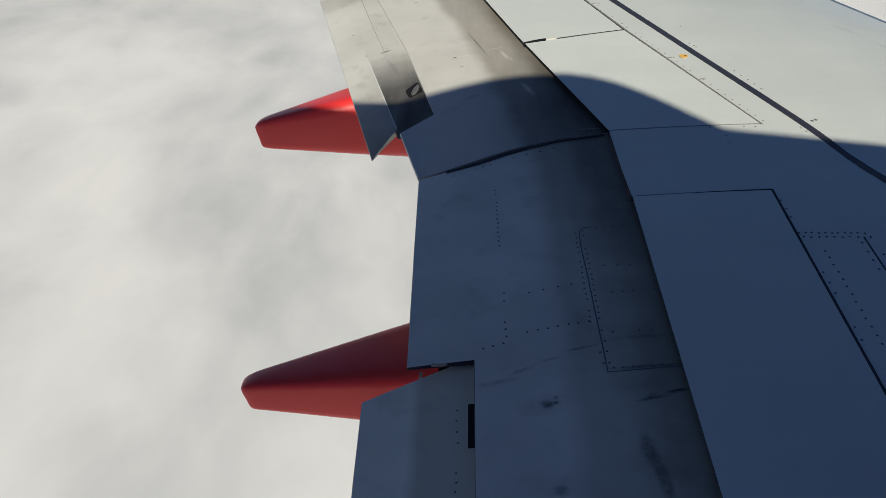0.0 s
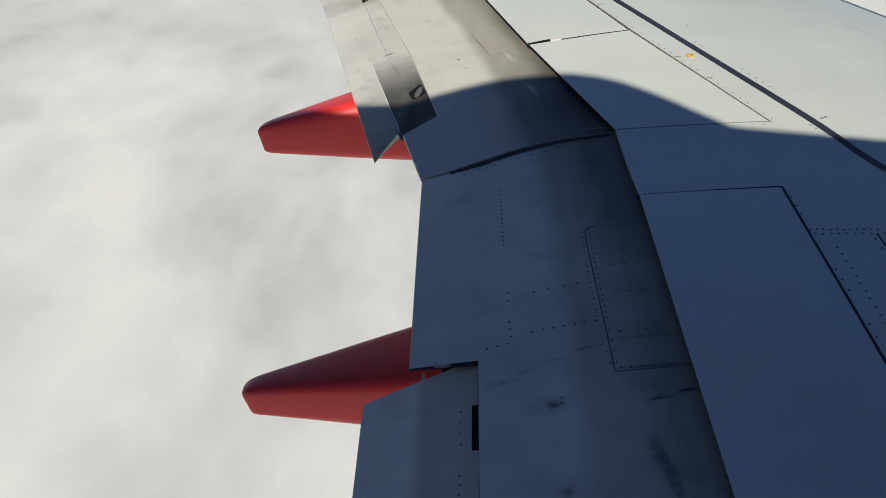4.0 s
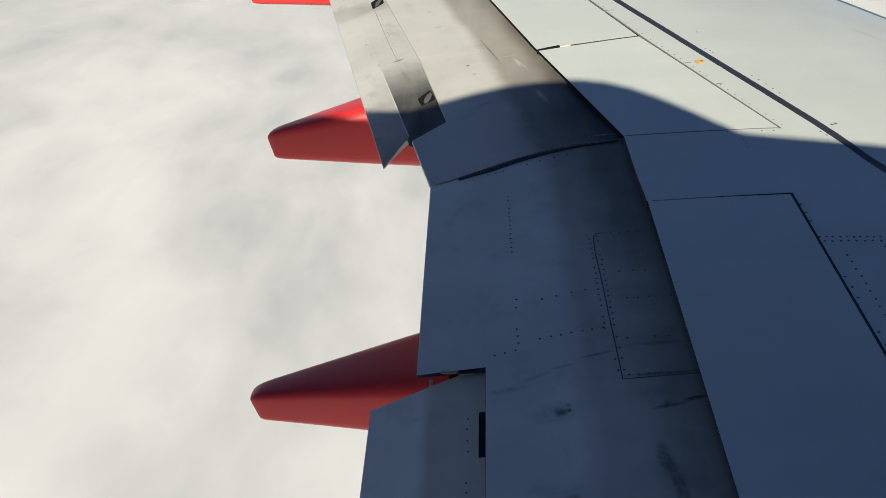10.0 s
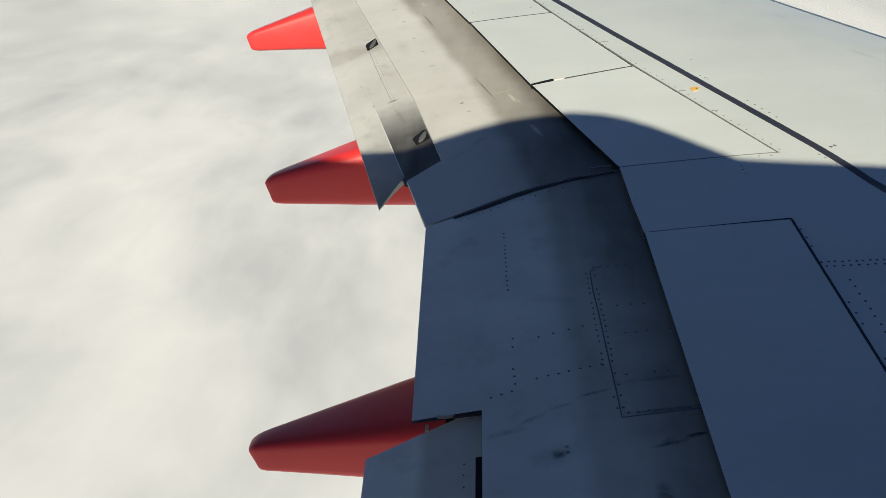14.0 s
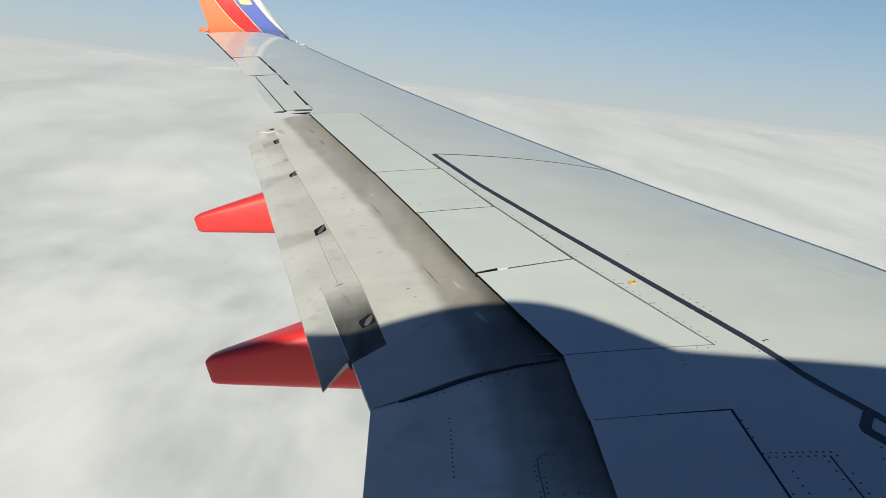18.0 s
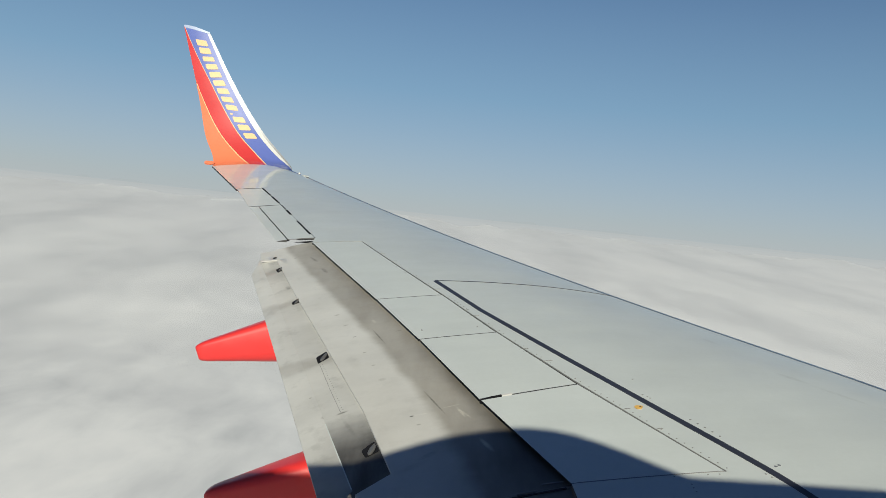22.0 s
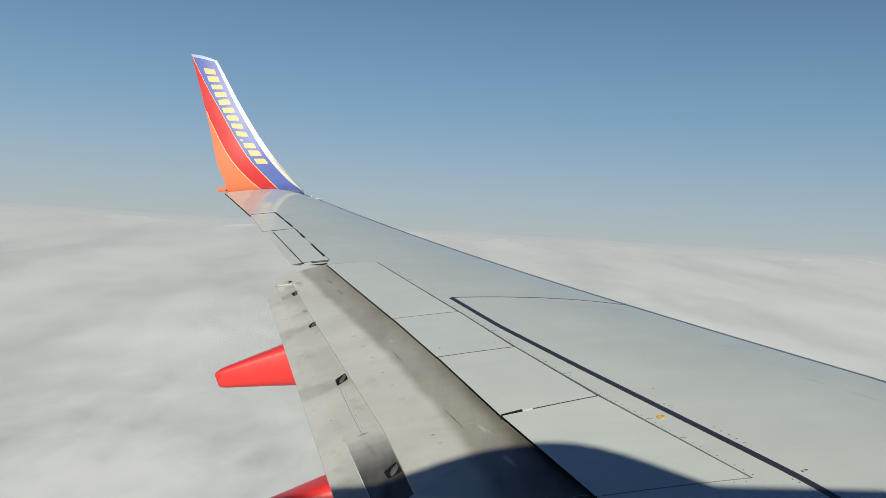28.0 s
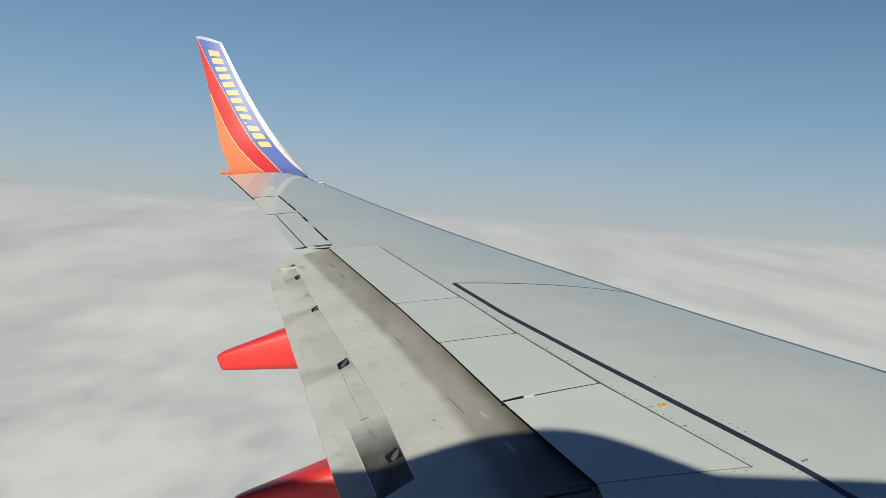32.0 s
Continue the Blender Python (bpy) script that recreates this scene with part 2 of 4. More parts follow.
# dirt that trails behind each hinge slot
TRAILS = [(1, 9.0, 9.5, 0.38, (0.45, 0.42, 0.38), 0.05, (y - 0.02, y - 0.12), (y + 0.03, y + 0.13)) for y in SLOTS_Y]
M_VANE = paint("aft_vane_paint", (0.585, 0.585, 0.555), 0.45, 0.16, soot=[(0, 4.60, 5.35, 1.0, (0.07, 0.063, 0.056), 0.25), (1, 0.45, 0.80, 0.5, (0.8, 0.78, 0.74), 0.1)] + TRAILS[1:], streak=0.05, spots=0.16, stains=VANE_MARKS)
M_AFT = paint("aft_flap_grey_paint", (0.60, 0.60, 0.57), 0.42, 0.16, soot=[(0, 4.15, 5.0, 0.9, (0.40, 0.37, 0.33), 0.4)] + TRAILS[1:3], streak=0.05, spots=0.14, stains=AFT_MARKS)
M_AFT_IN = paint("inner_aft_flap_paint", (0.80, 0.80, 0.71), 0.42, 0.12, soot=[(1, 0.60, 0.64, 0.75, (0.55, 0.54, 0.50), 0.012)], streak=0.04, spots=0.12)
M_METAL = paint("polished_leading_edge", (0.32, 0.35, 0.40), 0.3, 0.1, 0.9)
# near-black in place of the shade inside gaps, coves and slots
M_DARK = paint("gap_shade", (0.012, 0.012, 0.014), 0.7, 0.2)
M_SEAM = paint("seam_line", (0.05, 0.05, 0.055), 0.6, 0.2)
M_EDGE = paint("dark_edge", (0.07, 0.07, 0.07), 0.6, 0.2)
M_FAINT = paint("faint_seam", (0.23, 0.23, 0.225), 0.5, 0.2)
M_LIP = paint("flap_edge_paint", (0.47, 0.465, 0.45), 0.5, 0.2)
M_STRIPE = paint("black_stripe_paint", (0.032, 0.035, 0.048), 0.4, 0.2)
M_RED = paint("red_fairing_paint", (0.67, 0.034, 0.032), 0.38, 0.06, coat=0.15, streak=0.04)
M_LRED = paint("livery_red", (0.55, 0.043, 0.043), 0.34, 0.05, coat=0.7, streak=0.03, gloss=0.2)
M_ORANGE = paint("livery_orange", (0.73, 0.195, 0.092), 0.34, 0.05, coat=0.7, streak=0.03, gloss=0.2)
M_BLUE = paint("livery_blue", (0.11, 0.15, 0.42), 0.34, 0.05, coat=0.7, streak=0.03, gloss=0.2)
M_GOLD = paint("livery_gold", (0.75, 0.51, 0.27), 0.3, 0.05, coat=0.3, streak=0.03)
M_WHITE = paint("livery_white", (0.60, 0.60, 0.57), 0.3, 0.05, coat=0.4, streak=0.03)
M_BARE = paint("bare_metal_edge", (0.40, 0.41, 0.42), 0.42, 0.12, 0.35)
M_TIP = paint("tip_cap_paint", (0.36, 0.43, 0.60), 0.35, 0.10, coat=0.3)
M_BEIGE = paint("unpainted_strip", (0.55, 0.50, 0.42), 0.5, 0.2)
M_HULL = paint("hull_blue", (0.04, 0.07, 0.36), 0.3, 0.05)
M_YELLOW = paint("yellow_placard", (0.70, 0.42, 0.11), 0.5, 0.1)
M_BRACKET = paint("bare_bracket", (0.15, 0.148, 0.143), 0.5, 0.2, 0.3)
M_RIVET = paint("sooty_fastener", (0.13, 0.14, 0.16), 0.6, 0.4)

for m in (M_LRED, M_ORANGE, M_BLUE, M_GOLD, M_DARK, M_SEAM):
    m.node_tree.nodes["Principled BSDF"].inputs["Specular IOR Level"].default_value = 0.15

# ---- plan of the wing: x forward, y outboard, z up from the eye ----


def x_te(y):
    return -0.03 - 0.30 * max(0.0, y - 3.75)


def x_le(y):
    return 3.78 - 0.523 * (y - 3.75)


def skin_le(y):
    """Leading edge of the skin: bowed a little aft in mid-span."""
    return x_le(y) - (0.17 * math.sin(math.pi * (y - 5.0) / 9.6) if 5.0 < y < 14.6 else 0.0)


def top(x, y):
    """Height of the upper surface."""
    c = x_le(y) - x_te(y)
    u = min(1.0, max(-0.3, (x - x_te(y)) / c))
    rise = (0.125 - 0.0068 * (y - 5.5)) * u + 0.10 * u * (1 - u ** 2.2) if u > 0 else 0.22 * u
    return -2.1 + 0.17 * y + c * rise


def lerp(a, b, t):
    return a + (b - a) * t


def along(line, y):
    """x of a polyline of (x, y) at y."""
    for (xa, ya), (xb, yb) in zip(line, line[1:]):
        if y <= yb or (xb, yb) == line[-1]:
            return lerp(xa, xb, (y - ya) / (yb - ya))


def ease(t):
    t = min(1.0, max(0.0, t))
    return t * t * (3 - 2 * t)


def flex(p):
    """Bend and twist of the loaded wing: its nose stands a little higher, its outer trailing edge a little lower."""
    f = p.x - (0.65 - 0.29 * (p.y - 5))
    p.z += 0.012 * f * f * ease((p.y - 3.5) / 2) if f > 0 else -0.02 * f * f * ease((p.y - 7) / 2.5)
    p.x += 0.009 * max(0.0, p.y - 8.5) - 0.025 * max(0.0, p.z - 0.5)


def part(name, bm, materials, parent, label="", smooth=True, bend=False):
    me = bpy.data.meshes.new(name)
    if parent or bend:
        for v in bm.verts:
            flex(v.co)
    bmesh.ops.recalc_face_normals(bm, faces=bm.faces[:])
    for f in bm.faces:
        f.smooth = smooth
    bm.to_mesh(me)
    bm.free()
    for m in materials if isinstance(materials, list) else [materials]:
        me.materials.append(m)
    if smooth:
        me.set_sharp_from_angle(angle=radians(35))
    ob = new(name, me)
    ob.parent = parent
    return tagged(ob, label)


def thing(name, bm, materials, label, category, group=""):
    """A movable or bolted-on piece of the wing: a thing of its own."""
    return tagged(part(name, bm, materials, None, bend=True), label, category, group)


def soot_uv(x, y):
    """Metres behind the spoilers, scaled so that the sooty band ends at 0.28."""
    wide = 0.39 if y < 4.3 else lerp(0.39, 0.28, min(1.0, (y - 4.3) / 0.8))
    return y, (along(SP_TE, y) - x) * 0.28 / wide


def strip_bm(front, back, off=0.0, thick=0.03, step=0.25, nv=8, drop=0.0, power=1.5, lead=0.0, wall=0, rim=None, shape=None, bow=None):
    """A plate on the wing between two lines of (x, y) with as many points each.
    drop: how far its back edge hangs below the surface; lead: how far its front edge does; wall: material slot of its edges; rim: that of its front and back edge, if another; shape: its height as a function of x and y; bow: how far its middle swings outboard, by y."""
    bm = bmesh.new()
    uvl = bm.loops.layers.uv.verify()
    pairs = []
    for k in range(len(front) - 1):
        fa, fb, ba, bb = [Vector(p) for p in (front[k], front[k + 1], back[k], back[k + 1])]
        n = max(1, round((fb - fa).length / step))
        pairs += [(fa.lerp(fb, i / n), ba.lerp(bb, i / n)) for i in range(n)]
    pairs.append((Vector(front[-1]), Vector(back[-1])))
    vs = [i / nv for i in range(nv + 1)]
    grid, low, uvs = [], [], {}
    for j, v in enumerate(vs):
        row, rowl = [], []
        for i, (f, b) in enumerate(pairs):
            p = f.lerp(b, v)
            if bow:
                p.y += bow(f.y) * math.sin(math.pi * v) ** 2
            z = shape(p.x, p.y) if shape else top(p.x, p.y) + off - drop * v ** power - lead * (1 - v) ** 2
            w1, w2 = bm.verts.new((p.x, p.y, z)), bm.verts.new((p.x, p.y, z - thick * (1 - 0.82 * v)))
            uvs[w1] = uvs[w2] = soot_uv(p.x, p.y)
            row.append(w1)
            rowl.append(w2)
        grid.append(row)
        low.append(rowl)
    nj, ni = len(vs), len(pairs)
    faces = []
    for j in range(nj - 1):
        for i in range(ni - 1):
            faces.append(((grid[j][i], grid[j][i + 1], grid[j + 1][i + 1], grid[j + 1][i]), 0))
            faces.append(((low[j][i], low[j + 1][i], low[j + 1][i + 1], low[j][i + 1]), wall))
    for j in range(nj - 1):
        for i in (0, ni - 1):
            faces.append(((grid[j][i], grid[j + 1][i], low[j + 1][i], low[j][i]), wall))
    for i in range(ni - 1):
        for j in (0, nj - 1):
            faces.append(((grid[j][i], grid[j][i + 1], low[j][i + 1], low[j][i]), wall if rim is None else rim))
    for f, slot in faces:
        face = bm.faces.new(f)
        face.material_index = slot
        for loop in face.loops:
            loop[uvl].uv = uvs[loop.vert]
    return bm


def ribbon_bm(line, width, off=0.004, depth=0.006, surface=None, step=0.12, bm=None):
    """A thin raised strip on a surface along (x, y) points."""
    bm = bm or bmesh.new()
    surface = surface or top
    pts = []
    for p, q in zip(line, line[1:]):
        p, q = Vector(p), Vector(q)
        n = max(1, int((q - p).length / step))
        pts += [p.lerp(q, i / n) for i in range(n)]
    pts.append(Vector(line[-1]))
    rows = []
    for i, p in enumerate(pts):
        t = (pts[min(i + 1, len(pts) - 1)] - pts[max(i - 1, 0)]).normalized()
        s = Vector((-t.y, t.x)) * width / 2
        rows.append([bm.verts.new((q.x, q.y, surface(q.x, q.y) + z)) for q, z in ((p - s, off - depth), (p - s, off), (p + s, off), (p + s, off - depth))])
    for r, q in zip(rows, rows[1:]):
        for k in range(4):
            bm.faces.new((r[k], r[(k + 1) % 4], q[(k + 1) % 4], q[k]))
    bm.faces.new(rows[0])
    bm.faces.new(rows[-1])
    return bm


def dots_bm(points, radius=0.006, surface=None, off=0.003, bm=None):
    bm = bm or bmesh.new()
    surface = surface or top
    for x, y in points:
        z = surface(x, y)
        ring = [bm.verts.new((x + radius * math.cos(a), y + radius * math.sin(a), z + off * 0.6)) for a in [k * math.tau / 6 for k in range(6)]]
        base = [bm.verts.new((v.co.x, v.co.y, z - 0.01)) for v in ring]
        cap = bm.verts.new((x, y, z + off))
        for k in range(6):
            bm.faces.new((ring[k], ring[(k + 1) % 6], cap))
            bm.faces.new((base[k], base[(k + 1) % 6], ring[(k + 1) % 6], ring[k]))
    return bm


def box_bm(x, y, z, sx, sy, sz, turn=0.0, tilt=0.0, bm=None, bevel=0.0):
    bm = bm or bmesh.new()
    made = bmesh.ops.create_cube(bm, size=1.0)["verts"]
    m = Matrix.Translation((x, y, z)) @ Euler((tilt, 0, turn)).to_matrix().to_4x4() @ Matrix.Diagonal((sx, sy, sz, 1))
    bmesh.ops.transform(bm, matrix=m, verts=made)
    if bevel:
        edges = list({e for v in made for e in v.link_edges})
        bmesh.ops.bevel(bm, geom=edges, offset=bevel, segments=2, affect="EDGES")
    return bm


# ---- cloud deck: one white sheet of gentle billows out to the horizon ----
m, nt, b = mat("cloud_top")
pos = nt.nodes.new("ShaderNodeNewGeometry").outputs["Position"]
swirl = add(nt, "ShaderNodeTexNoise", Scale=0.0065, Detail=2.0)
nt.links.new(pos, swirl.inputs["Vector"])
drift = nt.nodes.new("ShaderNodeVectorMath")
drift.operation = "MULTIPLY_ADD"
nt.links.new(swirl.outputs["Color"], drift.inputs[0])
drift.inputs[1].default_value = (55, 110, 0)
nt.links.new(pos, drift.inputs[2])
folded = drift.outputs[0]
LONG = (1.0, 0.42, 1.0)
big = noise_of(nt, folded, 0.0072, 6.0, 0.54, LONG)
fine = noise_of(nt, folded, 0.020, 4.0, 0.50, LONG)
far = noise_of(nt, folded, 0.0034, 4.0, 0.55, (1.0, 0.22, 1.0))
s1 = mix(nt, "MIX", 0.34, big, fine)
s2 = mix(nt, "MIX", 0.26, s1, far)
# mottling calms with distance: haze painted into the cloud colour
reach = nt.nodes.new("ShaderNodeVectorMath")
reach.operation = "LENGTH"
nt.links.new(pos, reach.inputs[0])
away = add(nt, "ShaderNodeMapRange")
away.interpolation_type = "SMOOTHSTEP"
for k, v in ((1, 400.0), (2, 1800.0), (3, 0.0), (4, 0.9)):
    away.inputs[k].default_value = v
nt.links.new(reach.outputs["Value"], away.inputs[0])
s3 = mix(nt, "MIX", away.outputs[0], s2, mix(nt, "MIX", 0.55, (0.57, 0.57, 0.57), far))
nt.links.new(ramp(nt, s3, [(0.35, (0.36, 0.375, 0.405)), (0.44, (0.52, 0.535, 0.55)), (0.49, (0.61, 0.62, 0.63)), (0.56, (0.72, 0.728, 0.728)), (0.63, (0.80, 0.80, 0.79))]), b.inputs["Base Color"])
puffs = add(nt, "ShaderNodeBump", Strength=0.25, Distance=6.0)
nt.links.new(s1, puffs.inputs["Height"])
nt.links.new(puffs.outputs[0], b.inputs["Normal"])
b.inputs["Roughness"].default_value = 1.0
b.inputs["Specular IOR Level"].default_value = 0.0
M_CLOUD = m

angles = [radians(48 + 0.22 * k) for k in range(382)] + [radians(132.5 + 2.5 * k) for k in range(110)]
NA = len(angles)
radii = [40.0]
while radii[-1] < 4900:
    radii.append(radii[-1] + max(2.5, min(24.0, radii[-1] * 0.034)))


TILT = 0.028


def deck_rise(r):
    return -220 + 268 * (r / 4800) ** 1.5


def cloud_top(x, y, r):
    """Height of the deck: it rises towards the far edge; broad swells, rolling heaps and small puffs."""
    p, q = Vector((x, y, 0)), Vector((x, y * 0.45, 0))
    out = min(1.0, max(0.0, (r - 500) / 1500))
    swell = noise.noise(p * 0.0011 + Vector((3, 7, 1))) * 15 * min(1, r / 1200) * lerp(1.0, 0.12, out)
    near = noise.noise(q * 0.0050) * 8.0 + noise.noise(q * 0.013) * 2.2
    fold = Vector((noise.noise(p * 0.004 + Vector((1, 5, 2))), noise.noise(p * 0.004 + Vector((8, 3, 6))), 0)) * 0.5
    street = Vector((x * 0.0052, y * 0.0013, 0)) + fold
    heap = noise.noise(street + Vector((4, 1, 8))) * 9
    puff = noise.noise(street * 2.7) * 2.4 + noise.noise(street * 6.1) * 0.8
    return deck_rise(r) + TILT * x + swell + lerp(near, (heap + puff) * (1 + 2.6 * max(0.0, (r - 3400) / 1100)), out)


verts, faces = [(0.0, 0.0, cloud_top(0, 0, 0))], []
for r in radii:
    verts += [(r * math.cos(a), r * math.sin(a), cloud_top(r * math.cos(a), r * math.sin(a), r)) for a in angles]
faces = [(0, 1 + k, 1 + (k + 1) % NA) for k in range(NA)]
for j in range(len(radii) - 1):
    i = 1 + j * NA
    faces += [(i + k, i + NA + k, i + NA + (k + 1) % NA, i + (k + 1) % NA) for k in range(NA)]
sheet = bpy.data.meshes.new("cloud_deck")
sheet.from_pydata(verts, [], faces)
bm = bmesh.new()
bm.from_mesh(sheet)
bpy.data.meshes.remove(sheet)
deck = part("cloud_deck", bm, M_CLOUD, None)
tagged(deck, "soft white and grey cloud tops spreading to the horizon", "clouds", kind="structure")

# far haze painted as glowing sheets: a thin veil over the deck that thickens outward, and a tall backdrop beyond that
# thins upward


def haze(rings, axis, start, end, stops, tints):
    """Rings of (radius, height) joined to a glowing, see-through sheet; its veil and colour run with height (axis 2) or
    with the distance from the middle (axis 0).
    """
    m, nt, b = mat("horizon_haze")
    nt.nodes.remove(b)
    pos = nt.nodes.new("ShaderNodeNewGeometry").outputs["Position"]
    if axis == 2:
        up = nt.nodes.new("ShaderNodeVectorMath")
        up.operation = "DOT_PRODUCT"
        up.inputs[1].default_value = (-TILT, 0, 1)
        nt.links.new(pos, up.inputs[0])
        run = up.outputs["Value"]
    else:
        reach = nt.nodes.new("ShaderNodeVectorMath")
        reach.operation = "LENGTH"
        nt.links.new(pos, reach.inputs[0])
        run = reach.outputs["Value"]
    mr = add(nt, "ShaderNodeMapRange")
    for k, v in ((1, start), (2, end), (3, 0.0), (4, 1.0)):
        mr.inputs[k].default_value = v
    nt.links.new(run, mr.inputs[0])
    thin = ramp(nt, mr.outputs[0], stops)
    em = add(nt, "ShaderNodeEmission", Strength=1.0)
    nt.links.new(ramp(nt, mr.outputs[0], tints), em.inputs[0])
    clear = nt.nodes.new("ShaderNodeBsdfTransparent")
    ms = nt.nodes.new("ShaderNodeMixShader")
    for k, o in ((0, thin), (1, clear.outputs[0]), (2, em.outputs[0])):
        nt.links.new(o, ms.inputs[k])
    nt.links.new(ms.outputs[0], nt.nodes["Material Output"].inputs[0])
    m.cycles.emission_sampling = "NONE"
    bm = bmesh.new()
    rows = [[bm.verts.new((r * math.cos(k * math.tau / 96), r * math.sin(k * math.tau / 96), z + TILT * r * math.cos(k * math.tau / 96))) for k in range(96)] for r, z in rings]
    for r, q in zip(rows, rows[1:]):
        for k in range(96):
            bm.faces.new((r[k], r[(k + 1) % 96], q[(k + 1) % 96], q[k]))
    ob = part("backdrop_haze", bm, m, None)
    return tagged(ob, "glowing sheet painted as pale grey-blue haze over the far cloud edge", "sky", kind="structure")


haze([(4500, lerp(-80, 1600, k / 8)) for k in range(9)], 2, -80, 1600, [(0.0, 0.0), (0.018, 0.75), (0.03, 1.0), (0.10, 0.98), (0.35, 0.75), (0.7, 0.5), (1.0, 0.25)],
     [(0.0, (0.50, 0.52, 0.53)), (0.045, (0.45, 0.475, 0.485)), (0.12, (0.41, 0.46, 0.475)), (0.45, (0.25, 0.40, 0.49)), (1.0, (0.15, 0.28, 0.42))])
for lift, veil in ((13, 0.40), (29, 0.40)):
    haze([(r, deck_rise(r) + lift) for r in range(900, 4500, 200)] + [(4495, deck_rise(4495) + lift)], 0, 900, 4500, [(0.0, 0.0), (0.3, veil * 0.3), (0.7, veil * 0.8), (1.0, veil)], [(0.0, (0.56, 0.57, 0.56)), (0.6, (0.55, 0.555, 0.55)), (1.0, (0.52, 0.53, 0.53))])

# ---- fuselage: shell with a window opening and a domed antenna fairing on the crown ----
HY, HZ, HR = -1.85, -0.25, 1.90


def hull_radius(x, a):
    """a: angle up from outboard; a smooth hump rides on the crown."""
    u = (x - 0.28) / (0.74 if x > 0.28 else 0.95)
    if abs(u) >= 1:
        return HR
    side = max(0.0, 1 - ((a - radians(90)) / radians(42)) ** 2)
    return HR + 0.37 * (1 - u * u) ** 1.3 * side ** 0.7


bm = bmesh.new()
xs = [-4.5, -3, -1.5, -0.42, 0.20, 1.5, 3, 6, 10, 14]
xs = sorted(set(xs + [-1.0 + 0.125 * k for k in range(21) if not -0.42 < -1.0 + 0.125 * k < 0.20]) | {-0.3, -0.2, -0.1, 0.0, 0.1})
WIN_A = (-0.02, 0.255)
angs = sorted(set([WIN_A[0], WIN_A[1], 0.12] + [k * math.tau / 48 - math.pi / 2 for k in range(48)]))
angs = [a for a in angs if not (WIN_A[0] < a < WIN_A[1]) or a == 0.12]
shells = []
for inset in (0.0, 0.04):
    shells.append([[bm.verts.new((x, HY + (hull_radius(x, a) - inset) * math.cos(a), HZ + (hull_radius(x, a) - inset) * math.sin(a))) for a in angs] for x in xs])
na = len(angs)


def in_window(i, k):
    return xs[i] >= -0.43 and xs[i + 1] <= 0.21 and angs[k] >= WIN_A[0] - 1e-6 and k + 1 < na and angs[k + 1] <= WIN_A[1] + 1e-6


for sh in shells:
    for i in range(len(xs) - 1):
        for k in range(na):
            if not in_window(i, k):
                bm.faces.new((sh[i][k], sh[i + 1][k], sh[i + 1][(k + 1) % na], sh[i][(k + 1) % na]))
    bm.faces.new(sh[0])
    bm.faces.new(sh[-1])
hull = part("fuselage", bm, M_HULL, None)
tagged(hull, "dark blue painted aircraft fuselage with a domed antenna cover", "fuselage", kind="structure")

# ---- the wing ----
wing = tagged(new("aircraft_wing"), "light grey painted airliner wing with a black walkway line", "aircraft wing")

SP_TE = [(0.905, 1.0), (0.894, 3.46), (0.864, 4.03), (0.508, 5.0), (0.13, 6.11), (-0.228, 7.10), (-1.03, 9.215), (-1.03, 9.5)]
BACK = [(1.491, -0.3), (1.491, 3.450), (0.892, 3.453), (0.866, 4.0285), (1.603, 4.0305), (1.098, 5.16), (0.688, 6.157), (0.318, 7.13), (-0.495, 9.165), (-1.028, 9.225),
        (-1.028, 9.425), (-1.022, 9.437), (-2.226, 12.785), (-2.605, 12.792), (-3.58, 15.30)]
# a line just ahead of the hinges, where the skin's plain part begins
MID = [(1.68, -0.3), (1.68, 3.2), (1.496, 3.450), (1.496, 3.453), (1.68, 3.7), (1.68, 3.9), (1.608, 4.0285), (1.608, 4.0305), (1.19, 5.16), (0.755, 6.157), (0.37, 7.13), (-0.42, 9.165), (-0.94, 9.6), (-2.15, 12.785), (-3.50, 15.30)]
ys = sorted({y for _, y in BACK} | {-0.3 + 0.25 * k for k in range(63)} - {15.45})
ys = [y for y in ys if y <= 15.30]
bm = bmesh.new()
rings = []
for y in ys:
    xb, xl = along(BACK, y), skin_le(y)
    c = x_le(y) - x_te(y)
    ring = []
    xm = along(MID, y)
    for k in range(25):
        x = lerp(xb, xm, k / 6) if k < 6 else lerp(xm, xl, 1 - (1 - (k - 6) / 18) ** 1.6)
        ring.append((x, top(x, y)))
    z1 = top(xl, y)
    n = 0.035 * c
    for a in (25, 50, 75, 100, 130, 160):
        ring.append((xl + n * 0.6 * math.sin(radians(a)), z1 - n + n * math.cos(radians(a))))
    for k in range(1, 7):
        x = lerp(xl, xb, k / 6)
        u = (x - x_te(y)) / c
        ring.append((x, top(x, y) - 0.025) if k == 6 else (x, top(x, y) - 0.02 - c * 0.19 * (max(0, 1 - u)) ** 0.5 * max(0.05, u) ** 0.8 - 0.07 * c * u))
    rings.append([bm.verts.new((x, y, z)) for x, z in ring])
for r, q in zip(rings, rings[1:]):
    n = len(r)
    jump = abs(r[0].co.x - q[0].co.x) > 0.2 and q[0].co.y - r[0].co.y < 0.02
    for k in range(n):
        if jump and k < 6:
            continue
        f = bm.faces.new((r[k], r[(k + 1) % n], q[(k + 1) % n], q[k]))
        f.material_index = 1 if k == n - 1 else 0
bm.faces.new(rings[0])
bm.faces.new(rings[-1])
skin = part("wing_skin", bm, [M_SKIN, M_SEAM], wing, "light grey painted wing skin")

